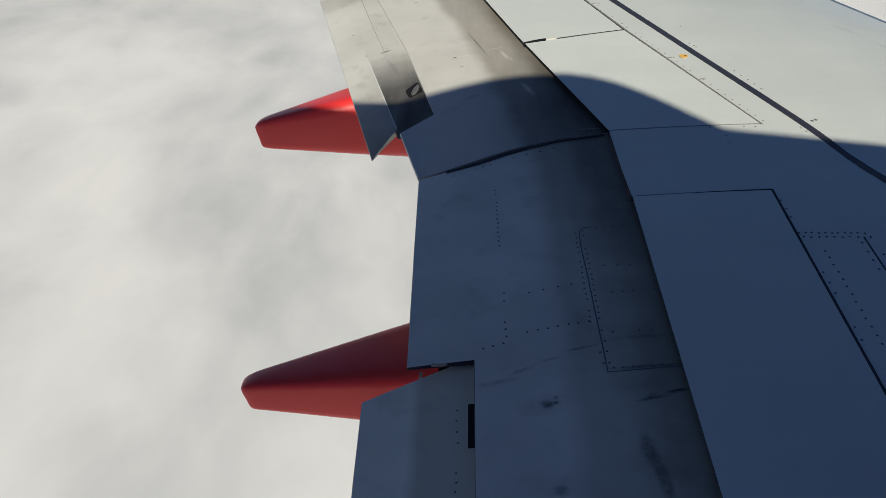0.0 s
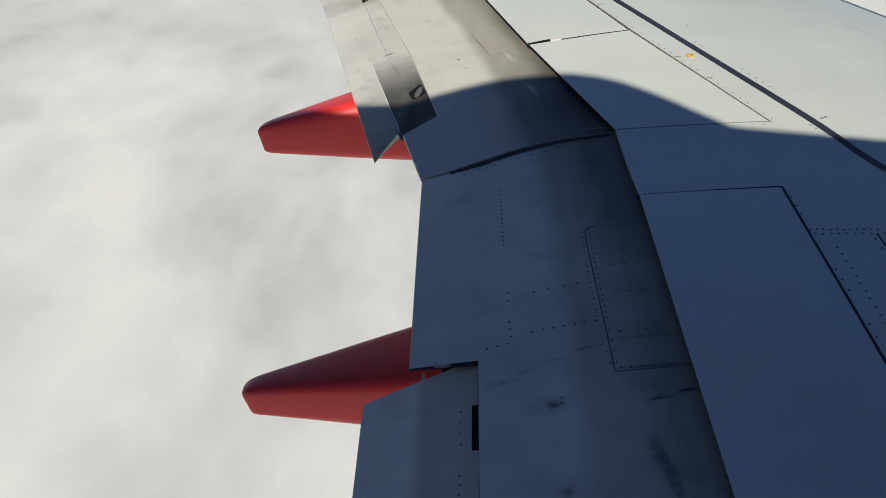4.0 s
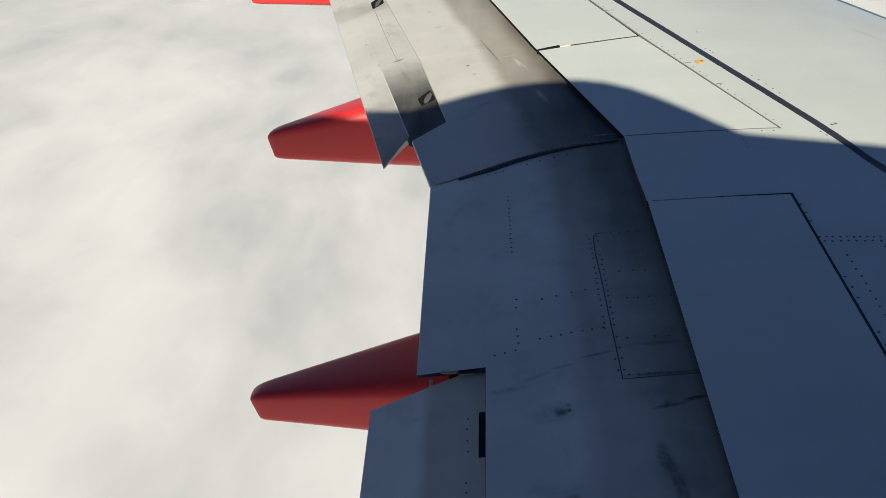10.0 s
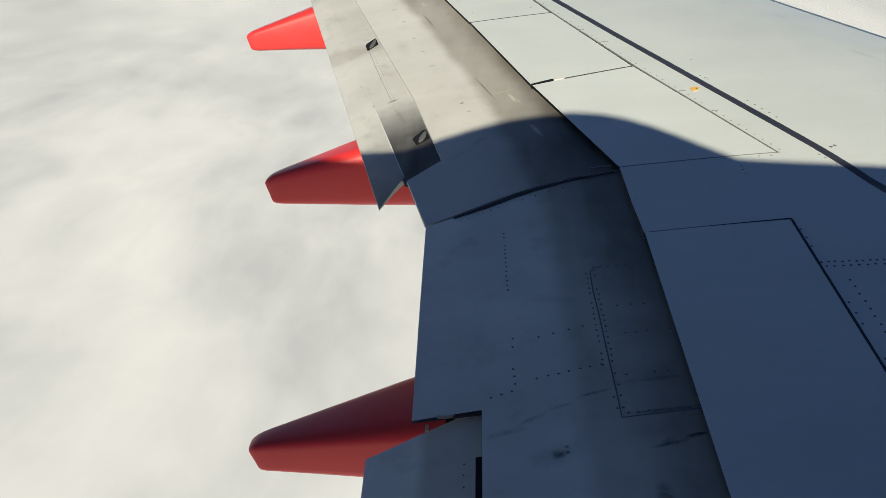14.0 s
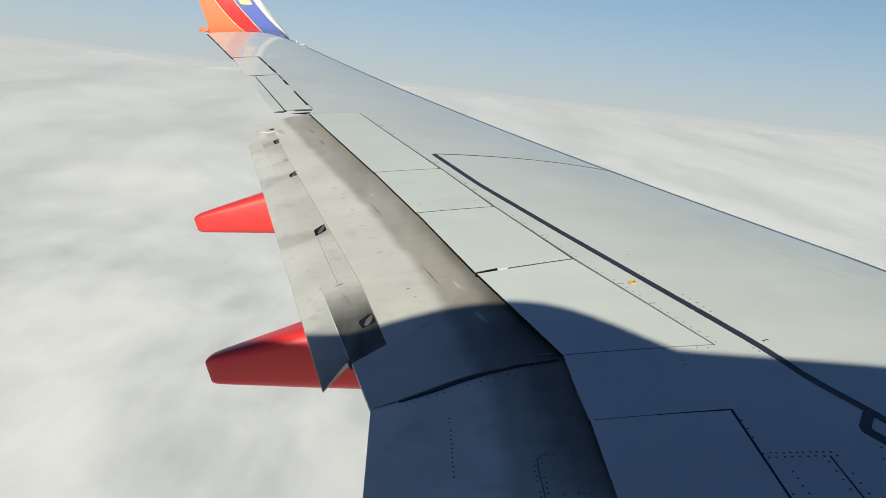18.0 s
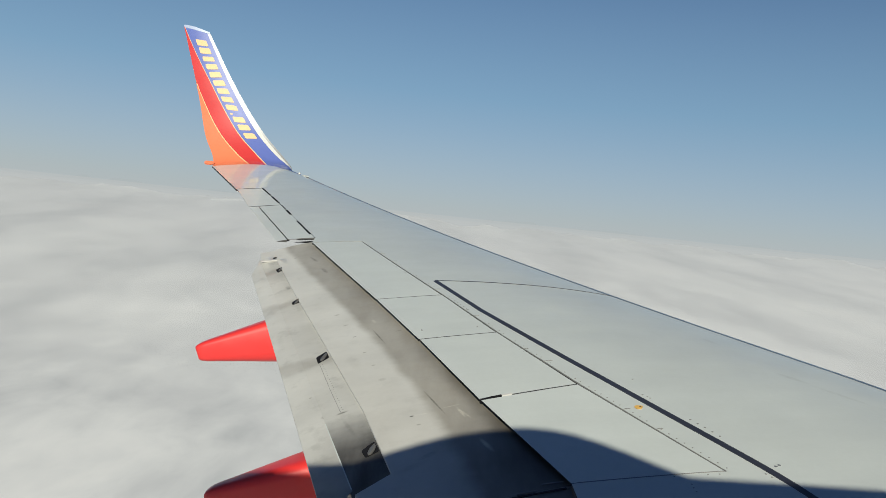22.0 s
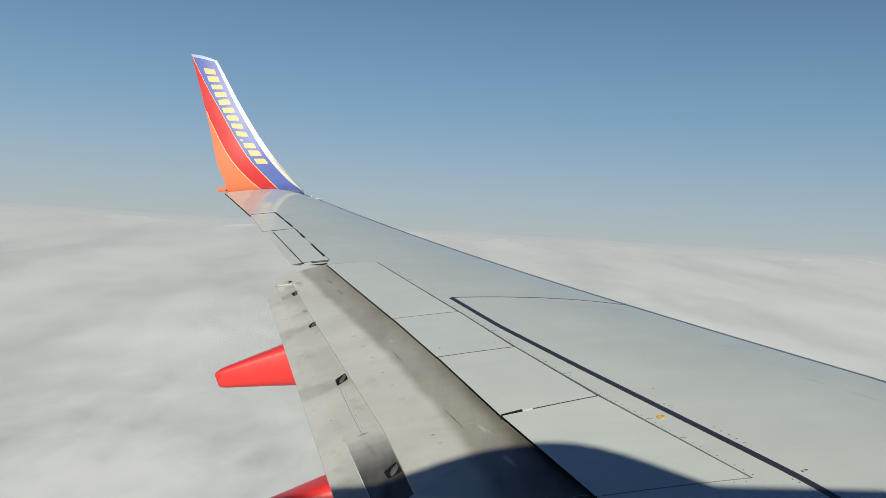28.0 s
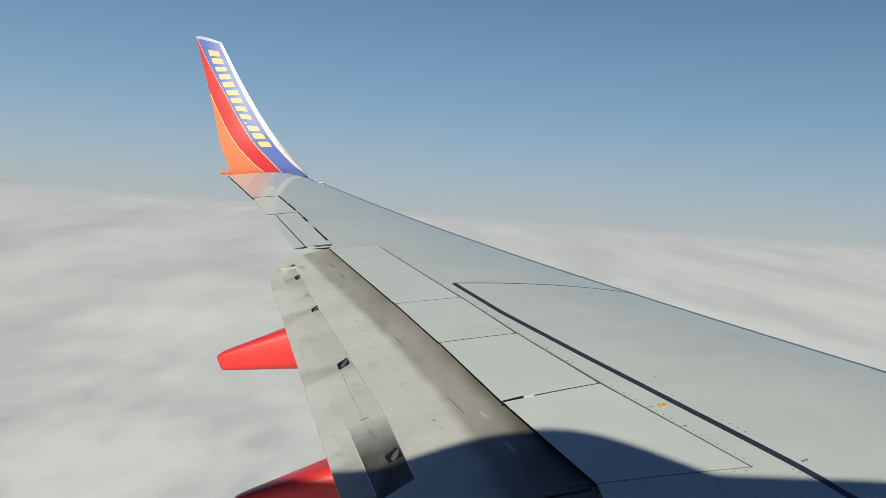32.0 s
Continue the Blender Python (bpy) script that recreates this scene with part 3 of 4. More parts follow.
# black sheets painted as the shaded cove under the spoilers and in front of the flaps
COVE_Y = [[0.03, 1.5, 2.5, 3.452], [3.45, 4.03], [4.03, 4.6, 5.1, 5.6, 6.1, 6.6, 7.1, 8.1, 9.2]]
for cy in COVE_Y:
    fr = [(along(BACK, y) + 0.02, y) for y in (cy[0] + 0.012, *cy[1:-1], cy[-1] - 0.003)]
    bk = [(along(SP_TE, y) + 0.02, y) for y in cy]
    part("flap_cove", strip_bm(fr, bk, off=-0.065, thick=0.02, nv=2), M_DARK, wing, "dark cove under the spoilers")

G = 0.005
SPOILERS = [
    [(1.485, 0.03), (1.485, 3.440), (0.894, 3.452), (0.909, 0.03)],
    [(1.597, 4.0312), (1.0875, 5.1505), (0.5005, 5.0255), (0.864, 4.0312)],
    [(1.080, 5.162), (0.679, 6.1515), (0.134, 6.1035), (0.492, 5.040)],
    [(0.671, 6.162), (0.309, 7.1255), (-0.225, 7.0975), (0.126, 6.114)],
    [(0.301, 7.136), (-0.502, 9.161), (-1.022, 9.217), (-0.231, 7.106)],
]
spoilers = []
for a, b, c, d in SPOILERS:
    fr, bk = [(a[0] - G, a[1]), (b[0] - G, b[1])], [d, c]
    spoilers.append(thing("spoiler", strip_bm(fr, bk, off=0.001, thick=0.02, wall=1), [M_SPOILER, M_SEAM], "light grey spoiler panel lying flush in the wing", "spoiler", "spoilers on the wing"))

# flaps
M_LINE = [(0.018, 4.39), (-0.180, 5.15), (-0.462, 6.05), (-0.918, 7.495), (-1.315, 8.825)]
def in_flap(x, y):
    """Upper surface of the inboard flap."""
    v = min(1.1, max(0.0, (1.02 - x) / 1.04))
    return top(x, y) - 0.015 - 0.038 * v ** 1.5 - 0.014 * (1 - min(1, v)) ** 2


def out_flap(x, y):
    """Upper surface of the outboard flap."""
    f = along(SP_TE, y) + 0.14
    v = min(1.04, max(0.0, (f - x) / (f - along(M_LINE, max(4.37, y)))))
    return top(x, y) - 0.015 - 0.037 * v ** 1.5 - 0.014 * max(0.0, 1 - v) ** 2


def vane_top(x, y):
    f = along(M_LINE, y) + 0.06
    v = min(1.0, max(0.0, (f - x) / (f - crease(y))))
    return top(x, y) - 0.0565 - 0.035 * v ** 1.5


def in_aft(x, y):
    """Upper surface of the inner aft flap."""
    v = min(1.0, max(0.0, (0.26 - x) / 0.41))
    return top(x, y) - 0.075 - 0.04 * v ** 1.5


IN_F = [(1.02, 0.03), (1.02, 2.527), (1.02, 2.533), (1.02, 3.4), (1.02, 4.07)]
IN_B = [(0.232, 0.03), (0.224, 2.565), (-0.008, 2.526), (-0.02, 3.2), (-0.029, 3.80)]
inb = thing("inboard_flap", strip_bm(IN_F, IN_B, thick=0.06, nv=12, wall=1, shape=in_flap, bow=lambda y: 0.050 * max(0.0, (y - 3.4) / 0.67)), [M_FLAP_IN, M_EDGE], "grey inboard wing flap, sooty and with painted shade behind the spoiler", "wing flap")
part("aft_flap", strip_bm([(0.26, 0.03), (0.26, 2.2), (0.26, 2.590)], [(-0.085, 0.03), (-0.143, 2.1), (-0.150, 2.436)], -0.075, 0.05, drop=0.04, wall=1), [M_AFT_IN, M_EDGE], inb, "grey inner aft flap hanging a little lower")
OUT_B = [(-0.033, 3.816), (-0.149, 4.231), *M_LINE, (-1.468, 8.831), (-1.54, 9.16)]
OUT_F = [(0.99, 4.084), (0.93, 4.25)] + [(along(SP_TE, y) + 0.14, y) for _, y in M_LINE] + [(along(SP_TE, 8.831) + 0.14, 8.831), (-0.92, 9.41)]
outb = thing("outboard_flap", strip_bm(OUT_F, OUT_B, thick=0.06, nv=12, shape=out_flap, bow=lambda y: 0.050 * max(0.0, (4.37 - y) / 0.286), wall=1), [M_FLAP, M_LIP], "long grey outboard wing flap, brown with soot and painted shade behind the spoilers", "wing flap")


def crease(y):
    return -0.168 - 0.288 * (y - 4.335)


def rear(y):
    return -0.271 - 0.2755 * (y - 4.11)


vy = [4.25, 5.15, 6.05, 7.495, 8.60, 8.83]
VANE_F = [(along(M_LINE, y) + 0.06, y) for y in vy] + [(-1.40, 8.84), (-1.46, 8.99)]
part("flap_vane", strip_bm(VANE_F, [(crease(y) - 0.012, y) for y in vy + [8.84, 8.99]], -0.0565, 0.04, drop=0.035), M_VANE, outb, "sooty grey vane between flap and aft flap")
ay = [4.33, 5.2, 6.1, 7.5, 8.6, 8.99]
part("aft_flap", strip_bm([(crease(y), y) for y in ay], [(rear(y), y) for y in (4.11, 5.1, 6.1, 7.5, 8.35, 8.584)], -0.0875, 0.04, drop=0.035), M_AFT, outb, "grey outboard aft flap with a sooty inner end")
part("dark_step", strip_bm([(0.25, 2.44), (0.25, 2.63)], [(0.11, 2.49), (0.11, 2.60)], -0.125, 0.05, nv=2), M_DARK, inb, "dark slot at the flap step")
part("seam_gap", strip_bm([(0.99, 3.95), (0.99, 4.20)], [(0.03, 3.72), (0.03, 3.93)], -0.10, 0.02, nv=10), M_DARK, inb, "dark joint between the flaps")

# aileron with its tab
ail = thing("aileron", strip_bm([(-1.033, 9.445), (-1.728, 11.40)], [(-1.312, 9.450), (-2.006, 11.39)], 0.001, 0.02, wall=1, rim=0), [M_SPOILER, M_EDGE], "white-grey aileron with a narrow trailing tab near the wing tip", "aileron")
part("trim_tab", strip_bm([(-1.326, 9.450), (-2.020, 11.392)], [(-1.426, 9.410), (-2.140, 11.435)], 0.0, 0.03, wall=1, rim=0), [M_SPOILER, M_EDGE], ail, "narrow trailing tab")
part("tab_gap", strip_bm([(-1.300, 9.455), (-1.995, 11.39)], [(-1.345, 9.45), (-2.04, 11.40)], -0.012, 0.01, nv=2), M_DARK, ail, "dark gap before the tab")
part("aileron_tip", strip_bm([(-1.738, 11.416), (-2.235, 12.755)], [(-2.150, 11.450), (-2.60, 12.80)], 0.001, 0.02, wall=1), [M_SPOILER, M_SEAM], ail)
part("aileron_cove", strip_bm([(-1.02, 9.51), (-2.2, 12.76)], [(-1.22, 9.51), (-2.45, 12.76)], -0.03, 0.01, nv=2), M_DARK, ail)

# ---- flap track fairings: lofted canoes ----


def fairing(yi, tip, back, front, label):
    """Sections from the rounded tail tip to the wing: x, top z, bottom z, outer y."""
    secs = []
    (xt, zt, zb, yo), (x1, z1, b1, o1), (x2, z2, b2, o2) = tip, back, front
    zt, z1, z2, zb, b1, b2 = zt + 0.006, z1 + 0.02, z2 + 0.02, zb - 0.008, b1 - 0.025, b2 - 0.03
    o1, o2 = o1 + 0.03, o2 + 0.04
    for k, high, s in ((-0.012, 0.60, 0.78), (-0.007, 0.74, 0.90), (0.006, 0.88, 0.97), (0.03, 0.97, 1.0), (0.07, 1.0, 1.0)):
        zm, ym = (zt + zb) / 2, (yi + yo) / 2
        slope = (z1 - zt) / (x1 - xt) * max(0.0, k)
        widen = (o1 - yo) / (x1 - xt) * k
        secs.append((xt + k, lerp(zm, zt, high) + slope, lerp(zm, zb, s), lerp(ym, yi, s), lerp(ym, yo, s) + widen))
    zt += (z1 - zt) / (x1 - xt) * 0.07
    yo += (o1 - yo) / (x1 - xt) * 0.07
    for k in range(1, 11):
        t = k / 10
        secs.append((lerp(xt + 0.07, x1, t), lerp(zt, z1, t), lerp(zb, b1, t), yi, lerp(yo, o1, t)))
    for k in range(1, 7):
        t = k / 6
        secs.append((lerp(x1, x2, t), lerp(z1, z2, t), lerp(b1, b2, t), yi, lerp(o1, o2, t)))
    bm = bmesh.new()
    rings = []
    for x, za, zb2, ya, yb in secs:
        zc, yc, hz, hy = (za + zb2) / 2, (ya + yb) / 2, (za - zb2) / 2, (yb - ya) / 2
        ring = []
        for k in range(28):
            a = k * math.tau / 28
            ca, sa = math.cos(a), math.sin(a)
            e = 0.42
            z = zc + hz * math.copysign(abs(sa) ** e, sa)
            lean = 0.05 * max(0.0, 1 - (x - xt) / 0.45) * (za - z) / (za - zb2)
            ring.append(bm.verts.new((x + lean, yc + hy * math.copysign(abs(ca) ** e, ca), z)))
        rings.append(ring)
    for r, q in zip(rings, rings[1:]):
        for k in range(28):
            bm.faces.new((r[k], r[(k + 1) % 28], q[(k + 1) % 28], q[k]))
    bm.faces.new(rings[0])
    bm.faces.new(rings[-1])
    return thing("flap_track_fairing", bm, M_RED, label, "flap fairing", "fairings under the wing")


fairing(3.019, (-0.666, -2.256, -2.369, 3.135), (-0.074, -2.130, -2.363, 3.448), (0.425, -2.018, -2.358, 3.723), "red pointed flap track fairing under the inboard flap")
fairing(4.947, (-1.010, -1.742, -1.890, 5.062), (-0.477, -1.530, -1.853, 5.314), (0.111, -1.285, -1.811, 5.599), "red pointed flap track fairing under the outboard flap's inner end")
fairing(7.92, (-1.812, -1.405, -1.545, 8.118), (-1.205, -1.137, -1.485, 8.338), (-0.63, -0.876, -1.426, 8.55), "red pointed flap track fairing under the outboard flap")

# ---- winglet ----
LE = [(-2.20, 15.3, 0.577), (-2.29, 15.62, 0.66), (-2.49, 15.8, 0.839), (-2.845, 15.95, 1.165), (-3.215, 16.07, 1.602), (-3.638, 16.21, 2.201), (-4.130, 16.38, 2.985)]
TE = [(-3.58, 15.3, 0.49), (-3.64, 15.6, 0.555), (-3.718, 15.77, 0.72), (-3.91, 15.93, 1.057), (-4.097, 16.09, 1.623), (-4.273, 16.2, 2.136), (-4.618, 16.41, 3.085)]
# paint bounds from the trailing edge, as parts of the chord: orange, red, blue end here
B_OR = [0.46, 0.42, 0.34, 0.25, 0.10, 0.0, 0.0]
B_RB = [0.70, 0.67, 0.63, 0.57, 0.47, 0.36, 0.03]
B_BW = [1.0, 0.96, 0.90, 0.885, 0.88, 0.875, 0.88]


def smooth_at(rows, t):
    """Catmull-Rom through rows of numbers or tuples at t from 0 to len - 1."""
    n = len(rows)
    k = min(n - 2, int(t))
    f = t - k
    p = [np.array(rows[min(n - 1, max(0, k + d))], float) for d in (-1, 0, 1, 2)]
    if k == 0:
        p[0] = 2 * p[1] - p[2]
    if k == n - 2:
        p[3] = 2 * p[2] - p[1]
    return 0.5 * (2 * p[1] + (p[2] - p[0]) * f + (2 * p[0] - 5 * p[1] + 4 * p[2] - p[3]) * f * f + (3 * p[1] - p[0] - 3 * p[2] + p[3]) * f ** 3)


def winglet_frame(t):
    a, b = smooth_at(LE, t), smooth_at(TE, t)
    t2 = min(6.0, t + 0.02)
    t1 = max(0.0, t2 - 0.04)
    mid = lambda s: (smooth_at(LE, s) + smooth_at(TE, s)) / 2
    n = np.cross(a - b, mid(t2) - mid(t1))
    n /= np.linalg.norm(n)
    return a, b, n if n[2] > 0 or n[1] < 0 else -n


def swell(u):
    """Rise of the inboard face over its chord line."""
    return 0.11 * u * (1 - u) - 0.012 * (1 - u)


def winglet_point(t, u, lift=0.0):
    """u from the trailing edge; the inboard face."""
    a, b, n = winglet_frame(t)
    return b + (a - b) * u + n * (lift + swell(u) * np.linalg.norm(a - b))


bm = bmesh.new()
rows = []
NT = 48
for j in range(NT + 1):
    t = 6.0 * j / NT
    a, b, n = winglet_frame(t)
    c = np.linalg.norm(a - b)
    o, r, w = [float(smooth_at([(v,) for v in q], t)[0]) for q in (B_OR, B_RB, B_BW)]
    g = 0.016
    o, r, w = max(0.0, o), max(0.02, r), min(0.985, w)
    br = [0.0, max(0.0, o - 1e-4), max(0.001, o + g if o > 0.01 else 0.001), r - g, r, w, lerp(w, 1.0, 0.62), 1.0]
    us, ms = [], []
    for k in range(7):
        for i in range(4):
            us.append(lerp(br[k], br[k + 1], i / 4))
            ms.append(k)
    us.append(1.0)
    row = []
    for u in us:
        row.append(bm.verts.new(b + (a - b) * u + n * c * swell(u)))
    back = [bm.verts.new(b + (a - b) * u - n * (0.012 * c + 0.30 * c * (u * (1 - u)) ** 0.75 * 0.55)) for u in us[1:-1]]
    rows.append((row, back, ms))
slots = [M_ORANGE, M_GOLD, M_LRED, M_GOLD, M_BLUE, M_WHITE, M_BARE, M_TIP]
for (r, rb, ms), (q, qb, _) in zip(rows, rows[1:]):
    for k in range(len(r) - 1):
        f = bm.faces.new((r[k], r[k + 1], q[k + 1], q[k]))
        f.material_index = ms[k]
    ra, qa = [r[0]] + rb + [r[-1]], [q[0]] + qb + [q[-1]]
    for k in range(len(ra) - 1):
        f = bm.faces.new((ra[k], qa[k], qa[k + 1], ra[k + 1]))
        f.material_index = 4
cap = rows[-1]
f = bm.faces.new(cap[0] + cap[1][::-1])
f.material_index = 7
bmesh.ops.remove_doubles(bm, verts=bm.verts[:], dist=0.0002)
winglet = thing("winglet", bm, slots, "upturned winglet painted orange, red, blue and white", "winglet")

# plain gold shapes along the blue band
heights = [(t, float(winglet_point(t, 0.6)[2])) for t in [6.0 - 0.02 * k for k in range(250)]]


def at_height(z):
    return min(heights, key=lambda h: abs(h[1] - z))[0]


for k in range(13):
    z0 = 2.815 - 0.146 * k + (0.086 if k > 9 else 0.0)
    t0, t1 = at_height(z0), at_height(z0 - (0.030 if k == 9 else 0.100))
    a, b, n = winglet_frame(t0)
    wide = 0.20 / np.linalg.norm(a - b)
    ua = lerp(0.33, 0.635, k / 12)
    ub = ua + wide * (0.25 if k == 9 else 1.0)
    bm = bmesh.new()
    ring = [Vector(winglet_point(t, u, 0.004)) for t, u in ((t0, ua + 0.02), (lerp(t0, t1, 0.12), ua), (lerp(t0, t1, 0.88), ua), (t1, ua + 0.02), (t1, ub - 0.02), (lerp(t0, t1, 0.88), ub), (lerp(t0, t1, 0.12), ub), (t0, ub - 0.02))]
    hi = [bm.verts.new(p) for p in ring]
    lo = [bm.verts.new(p - Vector(n) * 0.03) for p in ring]
    bm.faces.new(hi)
    for i in range(8):
        bm.faces.new((hi[i], hi[(i + 1) % 8], lo[(i + 1) % 8], lo[i]))
    part("gold_mark", bm, M_GOLD, winglet, "plain gold mark", smooth=False)
# pale cap along the tip
bm = bmesh.new()
rings = []
for i in range(13):
    u = i / 12
    p, (a, b, n) = Vector(winglet_point(6.0, u, 0.004)), winglet_frame(6.0)
    up = Vector(smooth_at(LE, 6.0) - smooth_at(LE, 5.9)).normalized()
    rings.append([bm.verts.new(p + up * h - Vector(n) * d) for h, d in ((-0.05, 0.0), (0.03 * math.sin(math.pi * min(1, u + 0.12)), 0.0), (0.03 * math.sin(math.pi * min(1, u + 0.12)) + 0.012, 0.03), (-0.05, 0.06))])
for r, q in zip(rings, rings[1:]):
    for k in range(4):
        bm.faces.new((r[k], r[(k + 1) % 4], q[(k + 1) % 4], q[k]))
bm.faces.new(rings[0])
bm.faces.new(rings[-1])
part("tip_cap", bm, M_TIP, winglet, "pale grey-blue cap along the tip")
part("light_housing", box_bm(-3.70, 15.55, 0.545, 0.16, 0.10, 0.07, 0.2, bevel=0.015), M_ORANGE, winglet, "small orange tail light housing")

# the blue runs out along the leading edge of the wing
part("blue_root", strip_bm([(skin_le(y) - 0.012, y) for y in (14.72, 15.0, 15.29)], [(skin_le(y) - w, y) for y, w in ((14.72, 0.02), (15.0, 0.09), (15.29, 0.26))], 0.004, 0.004, nv=4), M_BLUE, winglet, "blue paint running out along the leading edge", bend=True)

# ---- stripes and seams on the skin ----
part("walkway_stripe", ribbon_bm([(0.255, 7.560), (0.60, 6.67), (1.075, 5.60), (1.453, 4.772), (1.662, 4.322), (1.772, 4.080), (1.818, 3.972), (1.860, 3.862), (1.900, 3.742), (1.945, 3.615), (2.036, 3.384), (2.4, 2.3)], 0.039, 0.003), M_STRIPE, wing, "black painted walkway line")
part("panel_seam", ribbon_bm([(0.25, 7.575), (0.88, 7.475), (1.77, 7.36)], 0.012, 0.003), M_STRIPE, wing, "thin black painted line")
HINGE = [(1.60, 4.03), (1.092, 5.16), (0.682, 6.157), (0.312, 7.13), (-0.50, 9.17)]
for sp, (p, q) in zip(spoilers[1:], zip(HINGE, HINGE[1:])):
    part("hinge_seam", ribbon_bm([p, q], 0.0036, 0.002), M_FAINT, sp, "faint riveted hinge seam")
part("hinge_seam", ribbon_bm([(1.487, 0.05), (1.486, 1.6), (1.484, 2.56), (1.486, 3.12), (1.487, 3.44)], 0.008, 0.002), M_SEAM, spoilers[0], "dark open hinge seam")
part("end_seam", ribbon_bm([(1.16, 3.448), (1.482, 3.448)], 0.005, 0.002), M_SEAM, spoilers[0], "thin dark end seam")
part("end_seam", ribbon_bm([(0.91, 3.450), (1.16, 3.449)], 0.006, 0.002), M_FAINT, spoilers[0], "thin faint end seam")
part("end_seam", ribbon_bm([(0.89, 4.0306), (1.59, 4.0316)], 0.005, 0.002), M_FAINT, spoilers[1], "thin faint end seam")
part("leading_edge", ribbon_bm([(skin_le(y) - 0.004, y) for y in [2.0 + 0.5 * k for k in range(26)]], 0.03, 0.004), M_METAL, wing, "bare metal leading edge strip")
part("yellow_placard", strip_bm([(1.372, 4.762), (1.384, 4.782), (1.386, 4.795), (1.376, 4.803), (1.358, 4.806)], [(1.346, 4.760), (1.340, 4.776), (1.338, 4.788), (1.340, 4.797), (1.350, 4.806)], 0.004, 0.004, step=0.02, nv=3), M_YELLOW, wing, "small yellow placard")

# ---- small details on flaps and skin ----


rnd = random.Random(4)


def row(xa, ya, xb, yb, step, keep=1.0, jig=0.002):
    n = max(1, round(math.hypot(xb - xa, yb - ya) / step))
    return [(lerp(xa, xb, k / n) + rnd.uniform(-jig, jig), lerp(ya, yb, k / n) + rnd.uniform(-jig, jig)) for k in range(n + 1) if rnd.random() < keep]


def rivets(points, surface, radius, parent, label, material=None):
    ob = part("rivets", dots_bm(points, radius, surface), material or M_RIVET, parent, label)
    return tagged(ob, kind="stuff")


# inboard flap: access panel and rows of fasteners
rivets(row(0.322, 3.64, 0.326, 3.20, 0.034, 0.9) + row(0.337, 2.885, 0.336, 2.838, 0.047) + row(0.335, 2.715, 0.338, 2.632, 0.041) + row(0.255, 2.583, 0.326, 2.598, 0.036)
       + row(0.412, 2.648, 0.631, 2.677, 0.037) + row(0.374, 2.863, 0.592, 2.905, 0.054, 0.7), in_flap, 0.0046, inb, "rows of small dark fasteners")
rivets(row(0.638, 3.24, 0.636, 2.70, 0.034, 0.95) + row(0.637, 2.67, 0.655, 2.45, 0.055, 0.8) + row(0.667, 3.256, 0.671, 2.685, 0.034, 0.95) + row(0.672, 2.62, 0.676, 2.45, 0.055, 0.9) + row(0.690, 3.268, 0.831, 3.270, 0.035, 0.85)
       + row(0.680, 3.006, 0.825, 2.997, 0.048, 0.8) + row(0.735, 2.833, 0.889, 2.830, 0.037, 0.9) + row(0.704, 2.608, 0.844, 2.606, 0.044, 0.9) + row(0.687, 2.424, 0.909, 2.419, 0.034), in_flap, 0.0044, inb, "rows of small dark fasteners")
rivets(row(0.172, 1.2, 0.172, 2.10, 0.035, 0.8) + row(0.176, 2.19, 0.167, 2.47, 0.047, 0.6), in_aft, 0.0035, inb, "row of small dark fasteners")
part("hatch_seam", ribbon_bm([(0.926, 2.410), (0.664, 2.406), (0.662, 2.554), (0.658, 2.738), (0.655, 2.960), (0.650, 3.130), (0.653, 3.249), (0.669, 3.275), (0.70, 3.277)], 0.0045, 0.0012, 0.004, in_flap), M_RIVET, inb, "dark outline of an access panel")
part("latch_slot", ribbon_bm([(0.220, 2.160), (0.220, 2.352)], 0.024, 0.002, 0.01, in_aft), M_DARK, inb, "black slot in the flap edge")
part("bracket", box_bm(0.138, 2.540, in_flap(0.138, 2.553) - 0.024, 0.130, 0.012, 0.012, 0.16, bevel=0.003), M_BEIGE, inb, "pale metal bracket strip in the slot")
part("hinge_pin", box_bm(0.046, 2.545, in_flap(0.046, 2.530) - 0.055, 0.012, 0.04, 0.012, 0.0, bevel=0.003), M_BEIGE, inb, "small pale pin below the flap corner")

# outboard flap: hinge slots with their arms


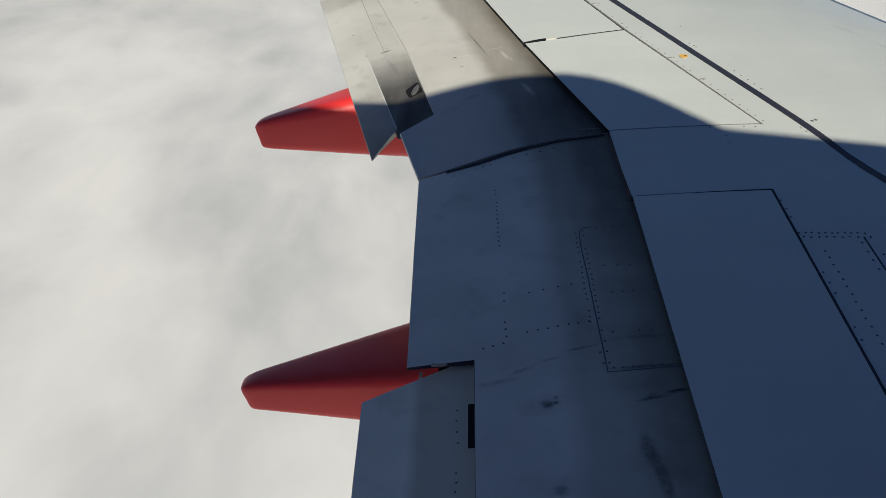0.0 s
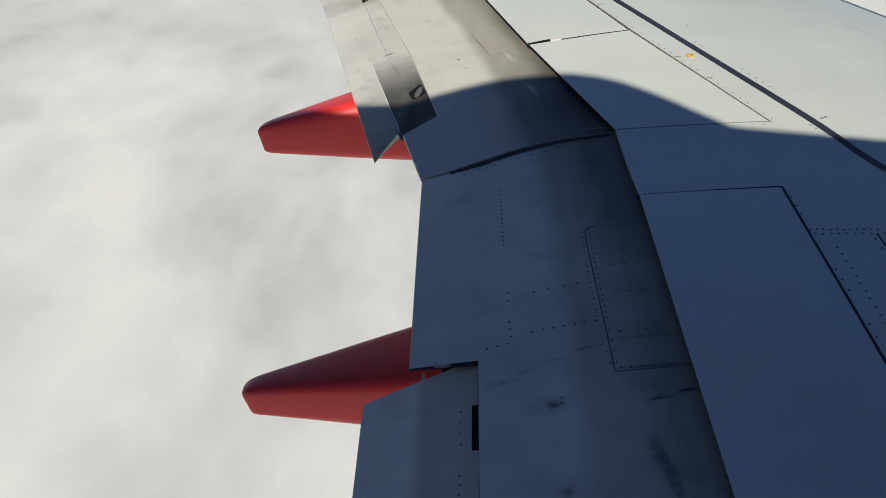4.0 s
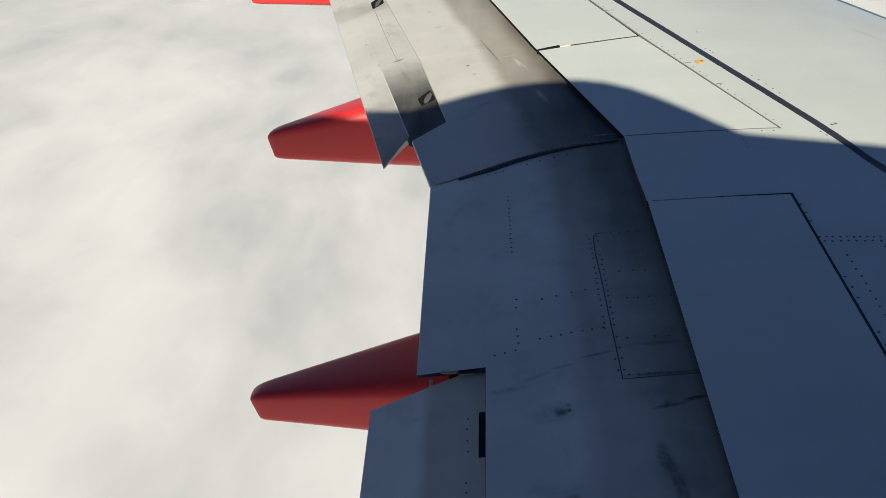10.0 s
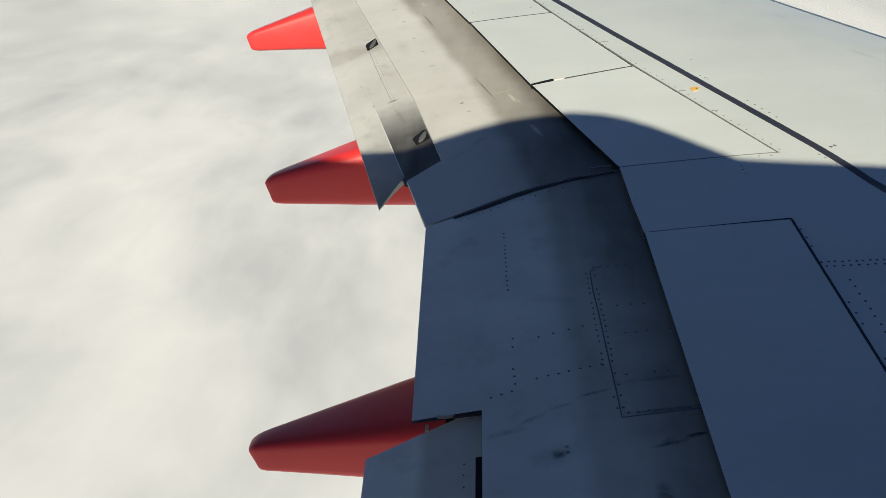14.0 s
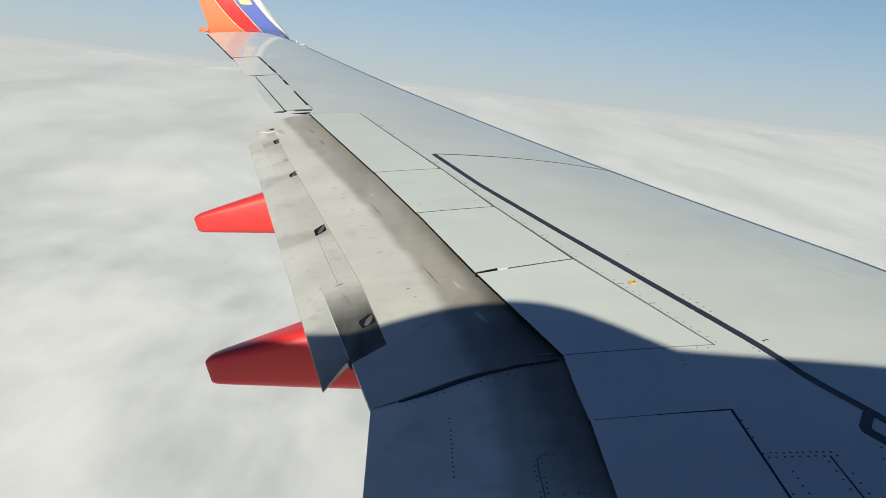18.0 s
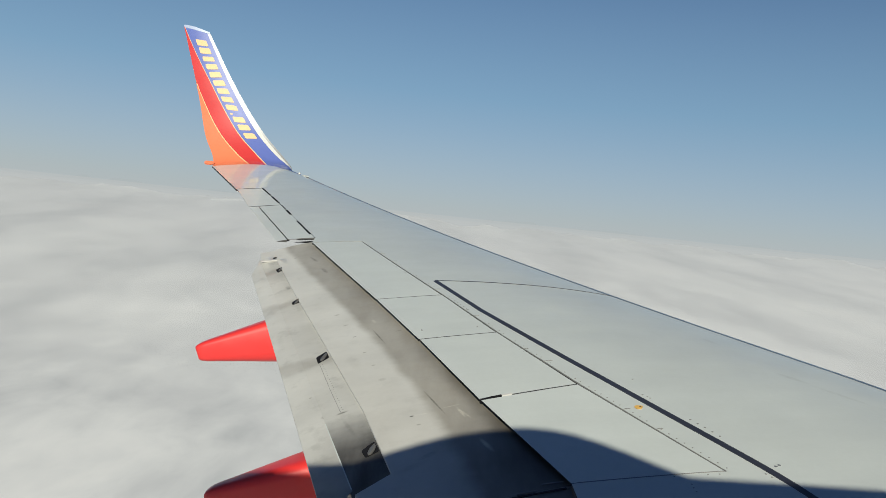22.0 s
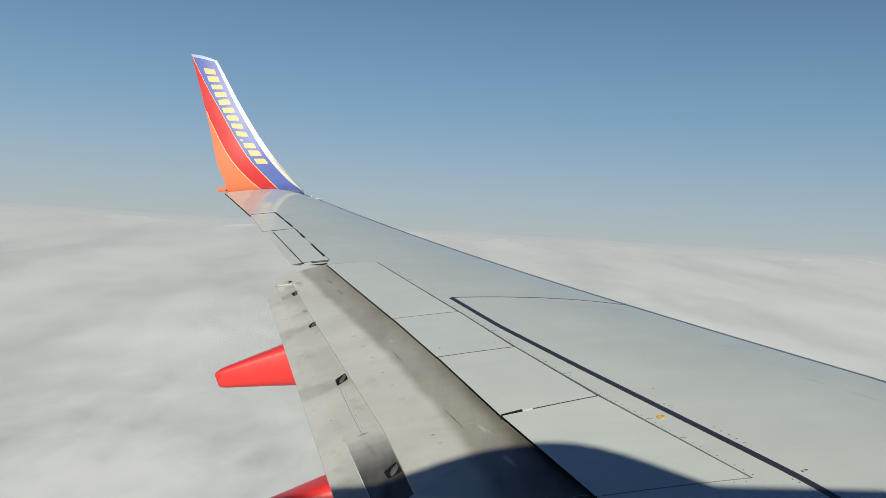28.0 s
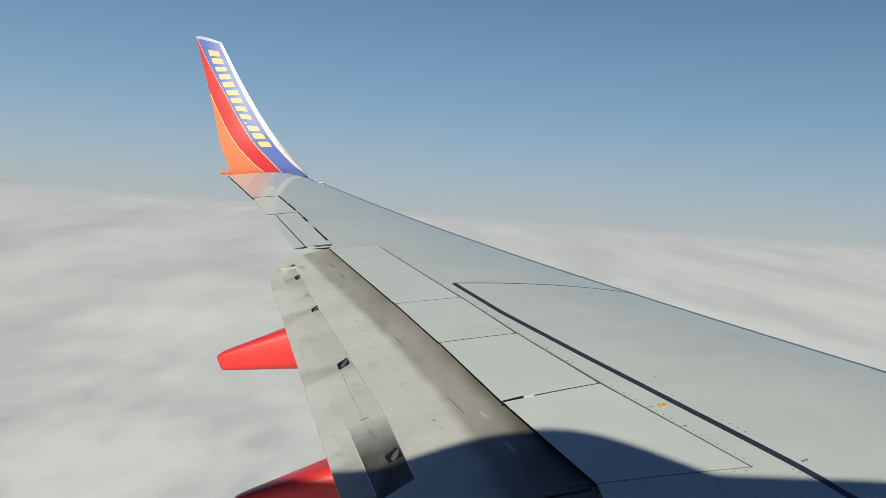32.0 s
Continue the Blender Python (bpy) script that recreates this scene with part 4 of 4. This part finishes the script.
def hinge_slot(corners, surface):
    """A black four-cornered plate with rounded corners, painted as a shaded opening, and the rounded metal arm that
    lies in it.
    """
    a, b, c, d = [Vector(p) for p in corners]
    a, d = a + (a - b) * 0.10, d + (d - c) * 0.10
    loop = []
    for p, q, r in ((d, a, b), (a, b, c), (b, c, d), (c, d, a)):
        loop += [q.lerp(p, 0.16), q.lerp(p, 0.03).lerp(r, 0.03), q.lerp(r, 0.16)]
    bm = bmesh.new()
    hi = [bm.verts.new((p.x, p.y, surface(p.x, p.y) + 0.003)) for p in loop]
    lo = [bm.verts.new((p.x, p.y, surface(p.x, p.y) - 0.02)) for p in loop]
    bm.faces.new(hi)
    for i in range(len(hi)):
        bm.faces.new((hi[i], hi[(i + 1) % len(hi)], lo[(i + 1) % len(hi)], lo[i]))
    slot = part("hinge_slot", bm, M_DARK, outb, "black hinge slot", smooth=False)
    mid = (a + b + c + d) / 4
    axis, side = (b - d) * 0.32, (c - a) * 0.17
    mid = mid.lerp(c, 0.16)
    bm = bmesh.new()
    rows = []
    for k in range(9):
        f = k / 4 - 1
        half = side * (1 - f * f) ** 0.5 if abs(f) < 1 else side * 0.05
        p = mid + axis * f
        rows.append([bm.verts.new((v.x, v.y, surface(v.x, v.y) + h)) for v, h in ((p - half, 0.003), (p - half * 0.5, 0.010), (p + half * 0.3, 0.014), (p + half, 0.008), (p + half, -0.01), (p - half, -0.01))])
    for r, q in zip(rows, rows[1:]):
        for k in range(6):
            bm.faces.new((r[k], r[(k + 1) % 6], q[(k + 1) % 6], q[k]))
    bm.faces.new(rows[0])
    bm.faces.new(rows[-1])
    part("hinge_arm", bm, M_BRACKET, slot, "rounded bare metal hinge arm")


for corners in (((-0.149, 4.700), (-0.092, 4.768), (-0.056, 4.655), (-0.119, 4.615)), ((-0.571, 6.117), (-0.514, 6.184), (-0.482, 6.066), (-0.542, 6.003)),
                ((-0.941, 7.406), (-0.900, 7.481), (-0.867, 7.372), (-0.919, 7.336)), ((-1.261, 8.503), (-1.219, 8.556), (-1.187, 8.448), (-1.221, 8.390))):
    hinge_slot(corners, vane_top)
part("end_slot", ribbon_bm([(-1.365, 8.90), (-1.332, 8.905)], 0.05, 0.002, 0.02, out_flap), M_DARK, outb, "black slot in the flap's end")
part("vane_seam", ribbon_bm([(-0.316, 5.207), (-0.415, 5.545), (-0.535, 5.98)], 0.0028, 0.0012, 0.004, vane_top), M_FAINT, outb, "thin riveted seam")
part("crease_strip", ribbon_bm([(crease(y) - 0.003, y) for y in (4.34, 4.6, 4.9, 5.1)], 0.006, 0.004, 0.012, vane_top), M_SPOILER, outb, "pale bare edge strip")
rivets(row(-0.296, 5.20, -0.515, 5.97, 0.035), vane_top, 0.003, outb, "row of tiny fasteners", M_FAINT)

# skin
rivets(row(1.497, 3.108, 1.745, 3.087, 0.026) + row(1.505, 3.077, 1.74, 3.060, 0.030, 0.9) + row(1.557, 2.977, 1.561, 2.20, 0.046) + row(1.504, 2.97, 1.507, 2.20, 0.062, 0.7) + row(1.50, 3.16, 1.50, 3.42, 0.06, 0.7)
       + row(1.705, 2.2, 1.712, 3.02, 0.06, 0.9) + row(1.755, 2.2, 1.762, 3.06, 0.06, 0.9) + row(1.80, 2.7, 1.95, 3.10, 0.09, 0.6), top, 0.0052, wing, "rows of dark countersunk fasteners")
part("panel_seam", ribbon_bm([(1.727, 2.1), (1.733, 3.06)], 0.005, 0.0015, 0.004), M_SEAM, wing, "dark skin panel seam")
for sp, (_, ya), (_, yb) in zip(spoilers[1:], HINGE, HINGE[1:]):
    some = [ya + 0.03 + 0.055 * k for k in range(int((yb - ya) / 0.055))]
    rivets([(along(HINGE, y) + d, y) for d, keep in ((0.026, 0.8), (-0.030, 0.15)) for y in some if rnd.random() < keep * (1.0 if ya < 5 else 0.5)], top, 0.0046, sp, "small fasteners along the hinge seam", M_FAINT)
    for y, far in ((4.505, 0.04), (4.77, 0.045), (5.556, 0.06), (5.797, 0.03), (6.55, 0.04), (6.70, 0.03), (7.30, 0.05), (8.3, 0.05), (8.62, 0.05)):
        if ya < y < yb:
            x = along(HINGE, y)
            part("hinge_tick", ribbon_bm([(x - 0.005, y - 0.004), (x + far * 0.5, y + 0.008), (x + far, y + 0.004)], 0.006, 0.002, 0.005), M_FAINT, sp, "small dark hinge mark")
rivets(row(1.849, 4.055, 1.869, 4.063, 0.02), top, 0.009, wing, "pair of oval fasteners beside the walkway line")
rivets(row(1.421, 5.19, 1.425, 4.955, 0.23) + row(1.448, 4.92, 1.455, 4.90, 0.03) + row(1.600, 4.60, 1.690, 4.39, 0.052) + row(1.774, 3.986, 1.79, 3.95, 0.05) + row(0.146, 6.283, 0.146, 6.30, 0.05) + row(0.546, 6.292, 0.546, 6.30, 0.05), top, 0.006, wing, "scattered fasteners beside the walkway line", M_FAINT)
rivets(row(1.297, 4.017, 1.56, 4.008, 0.05, 0.85) + row(1.406, 3.936, 1.408, 3.867, 0.035), top, 0.005, wing, "small dark fasteners", M_FAINT)
part("walkway_loop", ribbon_bm([(2.03, 3.36), (1.96, 3.25), (1.955, 3.22), (1.965, 3.195), (2.05, 2.98), (2.3, 2.35)], 0.046, 0.003), M_STRIPE, wing, "black painted walkway loop")
part("seal_gap", ribbon_bm([(0.497, 5.034), (0.56, 5.055), (0.621, 5.073)], 0.018, 0.003, 0.02), M_DARK, spoilers[2], "dark open seal at the spoiler's end")
part("seal_patch", ribbon_bm([(0.621, 5.073), (0.682, 5.088)], 0.022, 0.004, 0.02), M_WHITE, spoilers[2], "small white seal patch")
part("skin_seam", ribbon_bm([(-1.0, 9.225), (-0.50, 9.18)], 0.005, 0.002, 0.005), M_FAINT, wing, "thin skin seam")
part("placard_mark", ribbon_bm([(1.366, 4.785), (1.376, 4.785)], 0.010, 0.0045, 0.006), M_SEAM, wing, "small dark mark on the placard")

# seal along the bowed joint of the two flaps
SEAL = [(0.096, 3.834), (0.249, 3.881), (0.369, 3.932), (0.490, 3.972), (0.600, 3.999), (0.698, 4.015), (0.846, 4.036)]
part("joint_seal", strip_bm([(x, y + w) for (x, y), w in zip(SEAL, (0.002, 0.011, 0.014, 0.012, 0.007, 0.004, 0.006))], [(x, y - w) for (x, y), w in zip(SEAL, (0.007, 0.011, 0.012, 0.010, 0.006, 0.004, 0.006))], thick=0.02, step=0.05, nv=2, shape=lambda x, y: max(in_flap(x, y), out_flap(x, y)) + 0.006), M_SEAM, outb, "black rubber seal between the flaps")
# thin pale strips painted in as glints beside the joint
part("edge_glint", ribbon_bm([(0.613, 4.022), (0.70, 4.029)], 0.006, 0.012, 0.01, out_flap), M_FAINT, outb, "thin pale painted glint along the edge")
part("edge_glint", ribbon_bm([(0.735, 4.093), (0.79, 4.099), (0.841, 4.100)], 0.006, 0.004, 0.01, out_flap), M_FAINT, outb, "thin pale painted glint along the edge")
rivets([(x, y - 0.045) for x, y in row(0.13, 3.845, 0.369, 3.932, 0.037, 0.9) + row(0.41, 3.945, 0.60, 3.999, 0.06, 0.8)], in_flap, 0.004, inb, "fasteners beside the joint seal", M_SEAM)

# aileron: broken dark gaps along its hinge line, the gap at its end, the dark pocket beside the flap's end
AIL = [(-1.05, 9.46), (-1.728, 11.405), (-2.235, 12.765)]
for ya, yb, w in ((9.62, 10.35, 0.020), (10.75, 11.05, 0.026), (11.10, 11.40, 0.014), (11.55, 12.05, 0.026), (12.15, 12.74, 0.022)):
    part("hinge_gap", ribbon_bm([(along(AIL, ya), ya), (along(AIL, yb), yb)], w, 0.003, 0.01), M_DARK, ail, "dark open hinge gap")
part("aileron_end_gap", ribbon_bm([(-2.225, 12.765), (-2.40, 12.79), (-2.60, 12.815)], 0.03, 0.002, 0.01), M_DARK, ail, "dark gap at the aileron's end")
part("aileron_pocket", strip_bm([(-1.0, 9.35), (-1.0, 9.44)], [(-1.17, 9.412), (-1.25, 9.445)], -0.034, 0.015, nv=3), M_DARK, wing, "dark pocket between flap and aileron")

# forward position light at the root of the winglet
bm = bmesh.new()
bmesh.ops.create_uvsphere(bm, u_segments=16, v_segments=8, radius=1.0)
bmesh.ops.transform(bm, matrix=Matrix.Translation((-1.895, 14.62, 0.462)) @ Euler((0, 0, radians(28))).to_matrix().to_4x4() @ Matrix.Diagonal((0.045, 0.22, 0.026, 1)), verts=bm.verts[:])
light = part("position_light", bm, M_SPOILER, wing, "faired position light on the leading edge")
bm = bmesh.new()
bmesh.ops.create_uvsphere(bm, u_segments=12, v_segments=6, radius=0.022)
bmesh.ops.transform(bm, matrix=Matrix.Translation((-2.01, 14.86, 0.510)), verts=bm.verts[:])
part("lens", bm, M_WHITE, light, "small white lens")
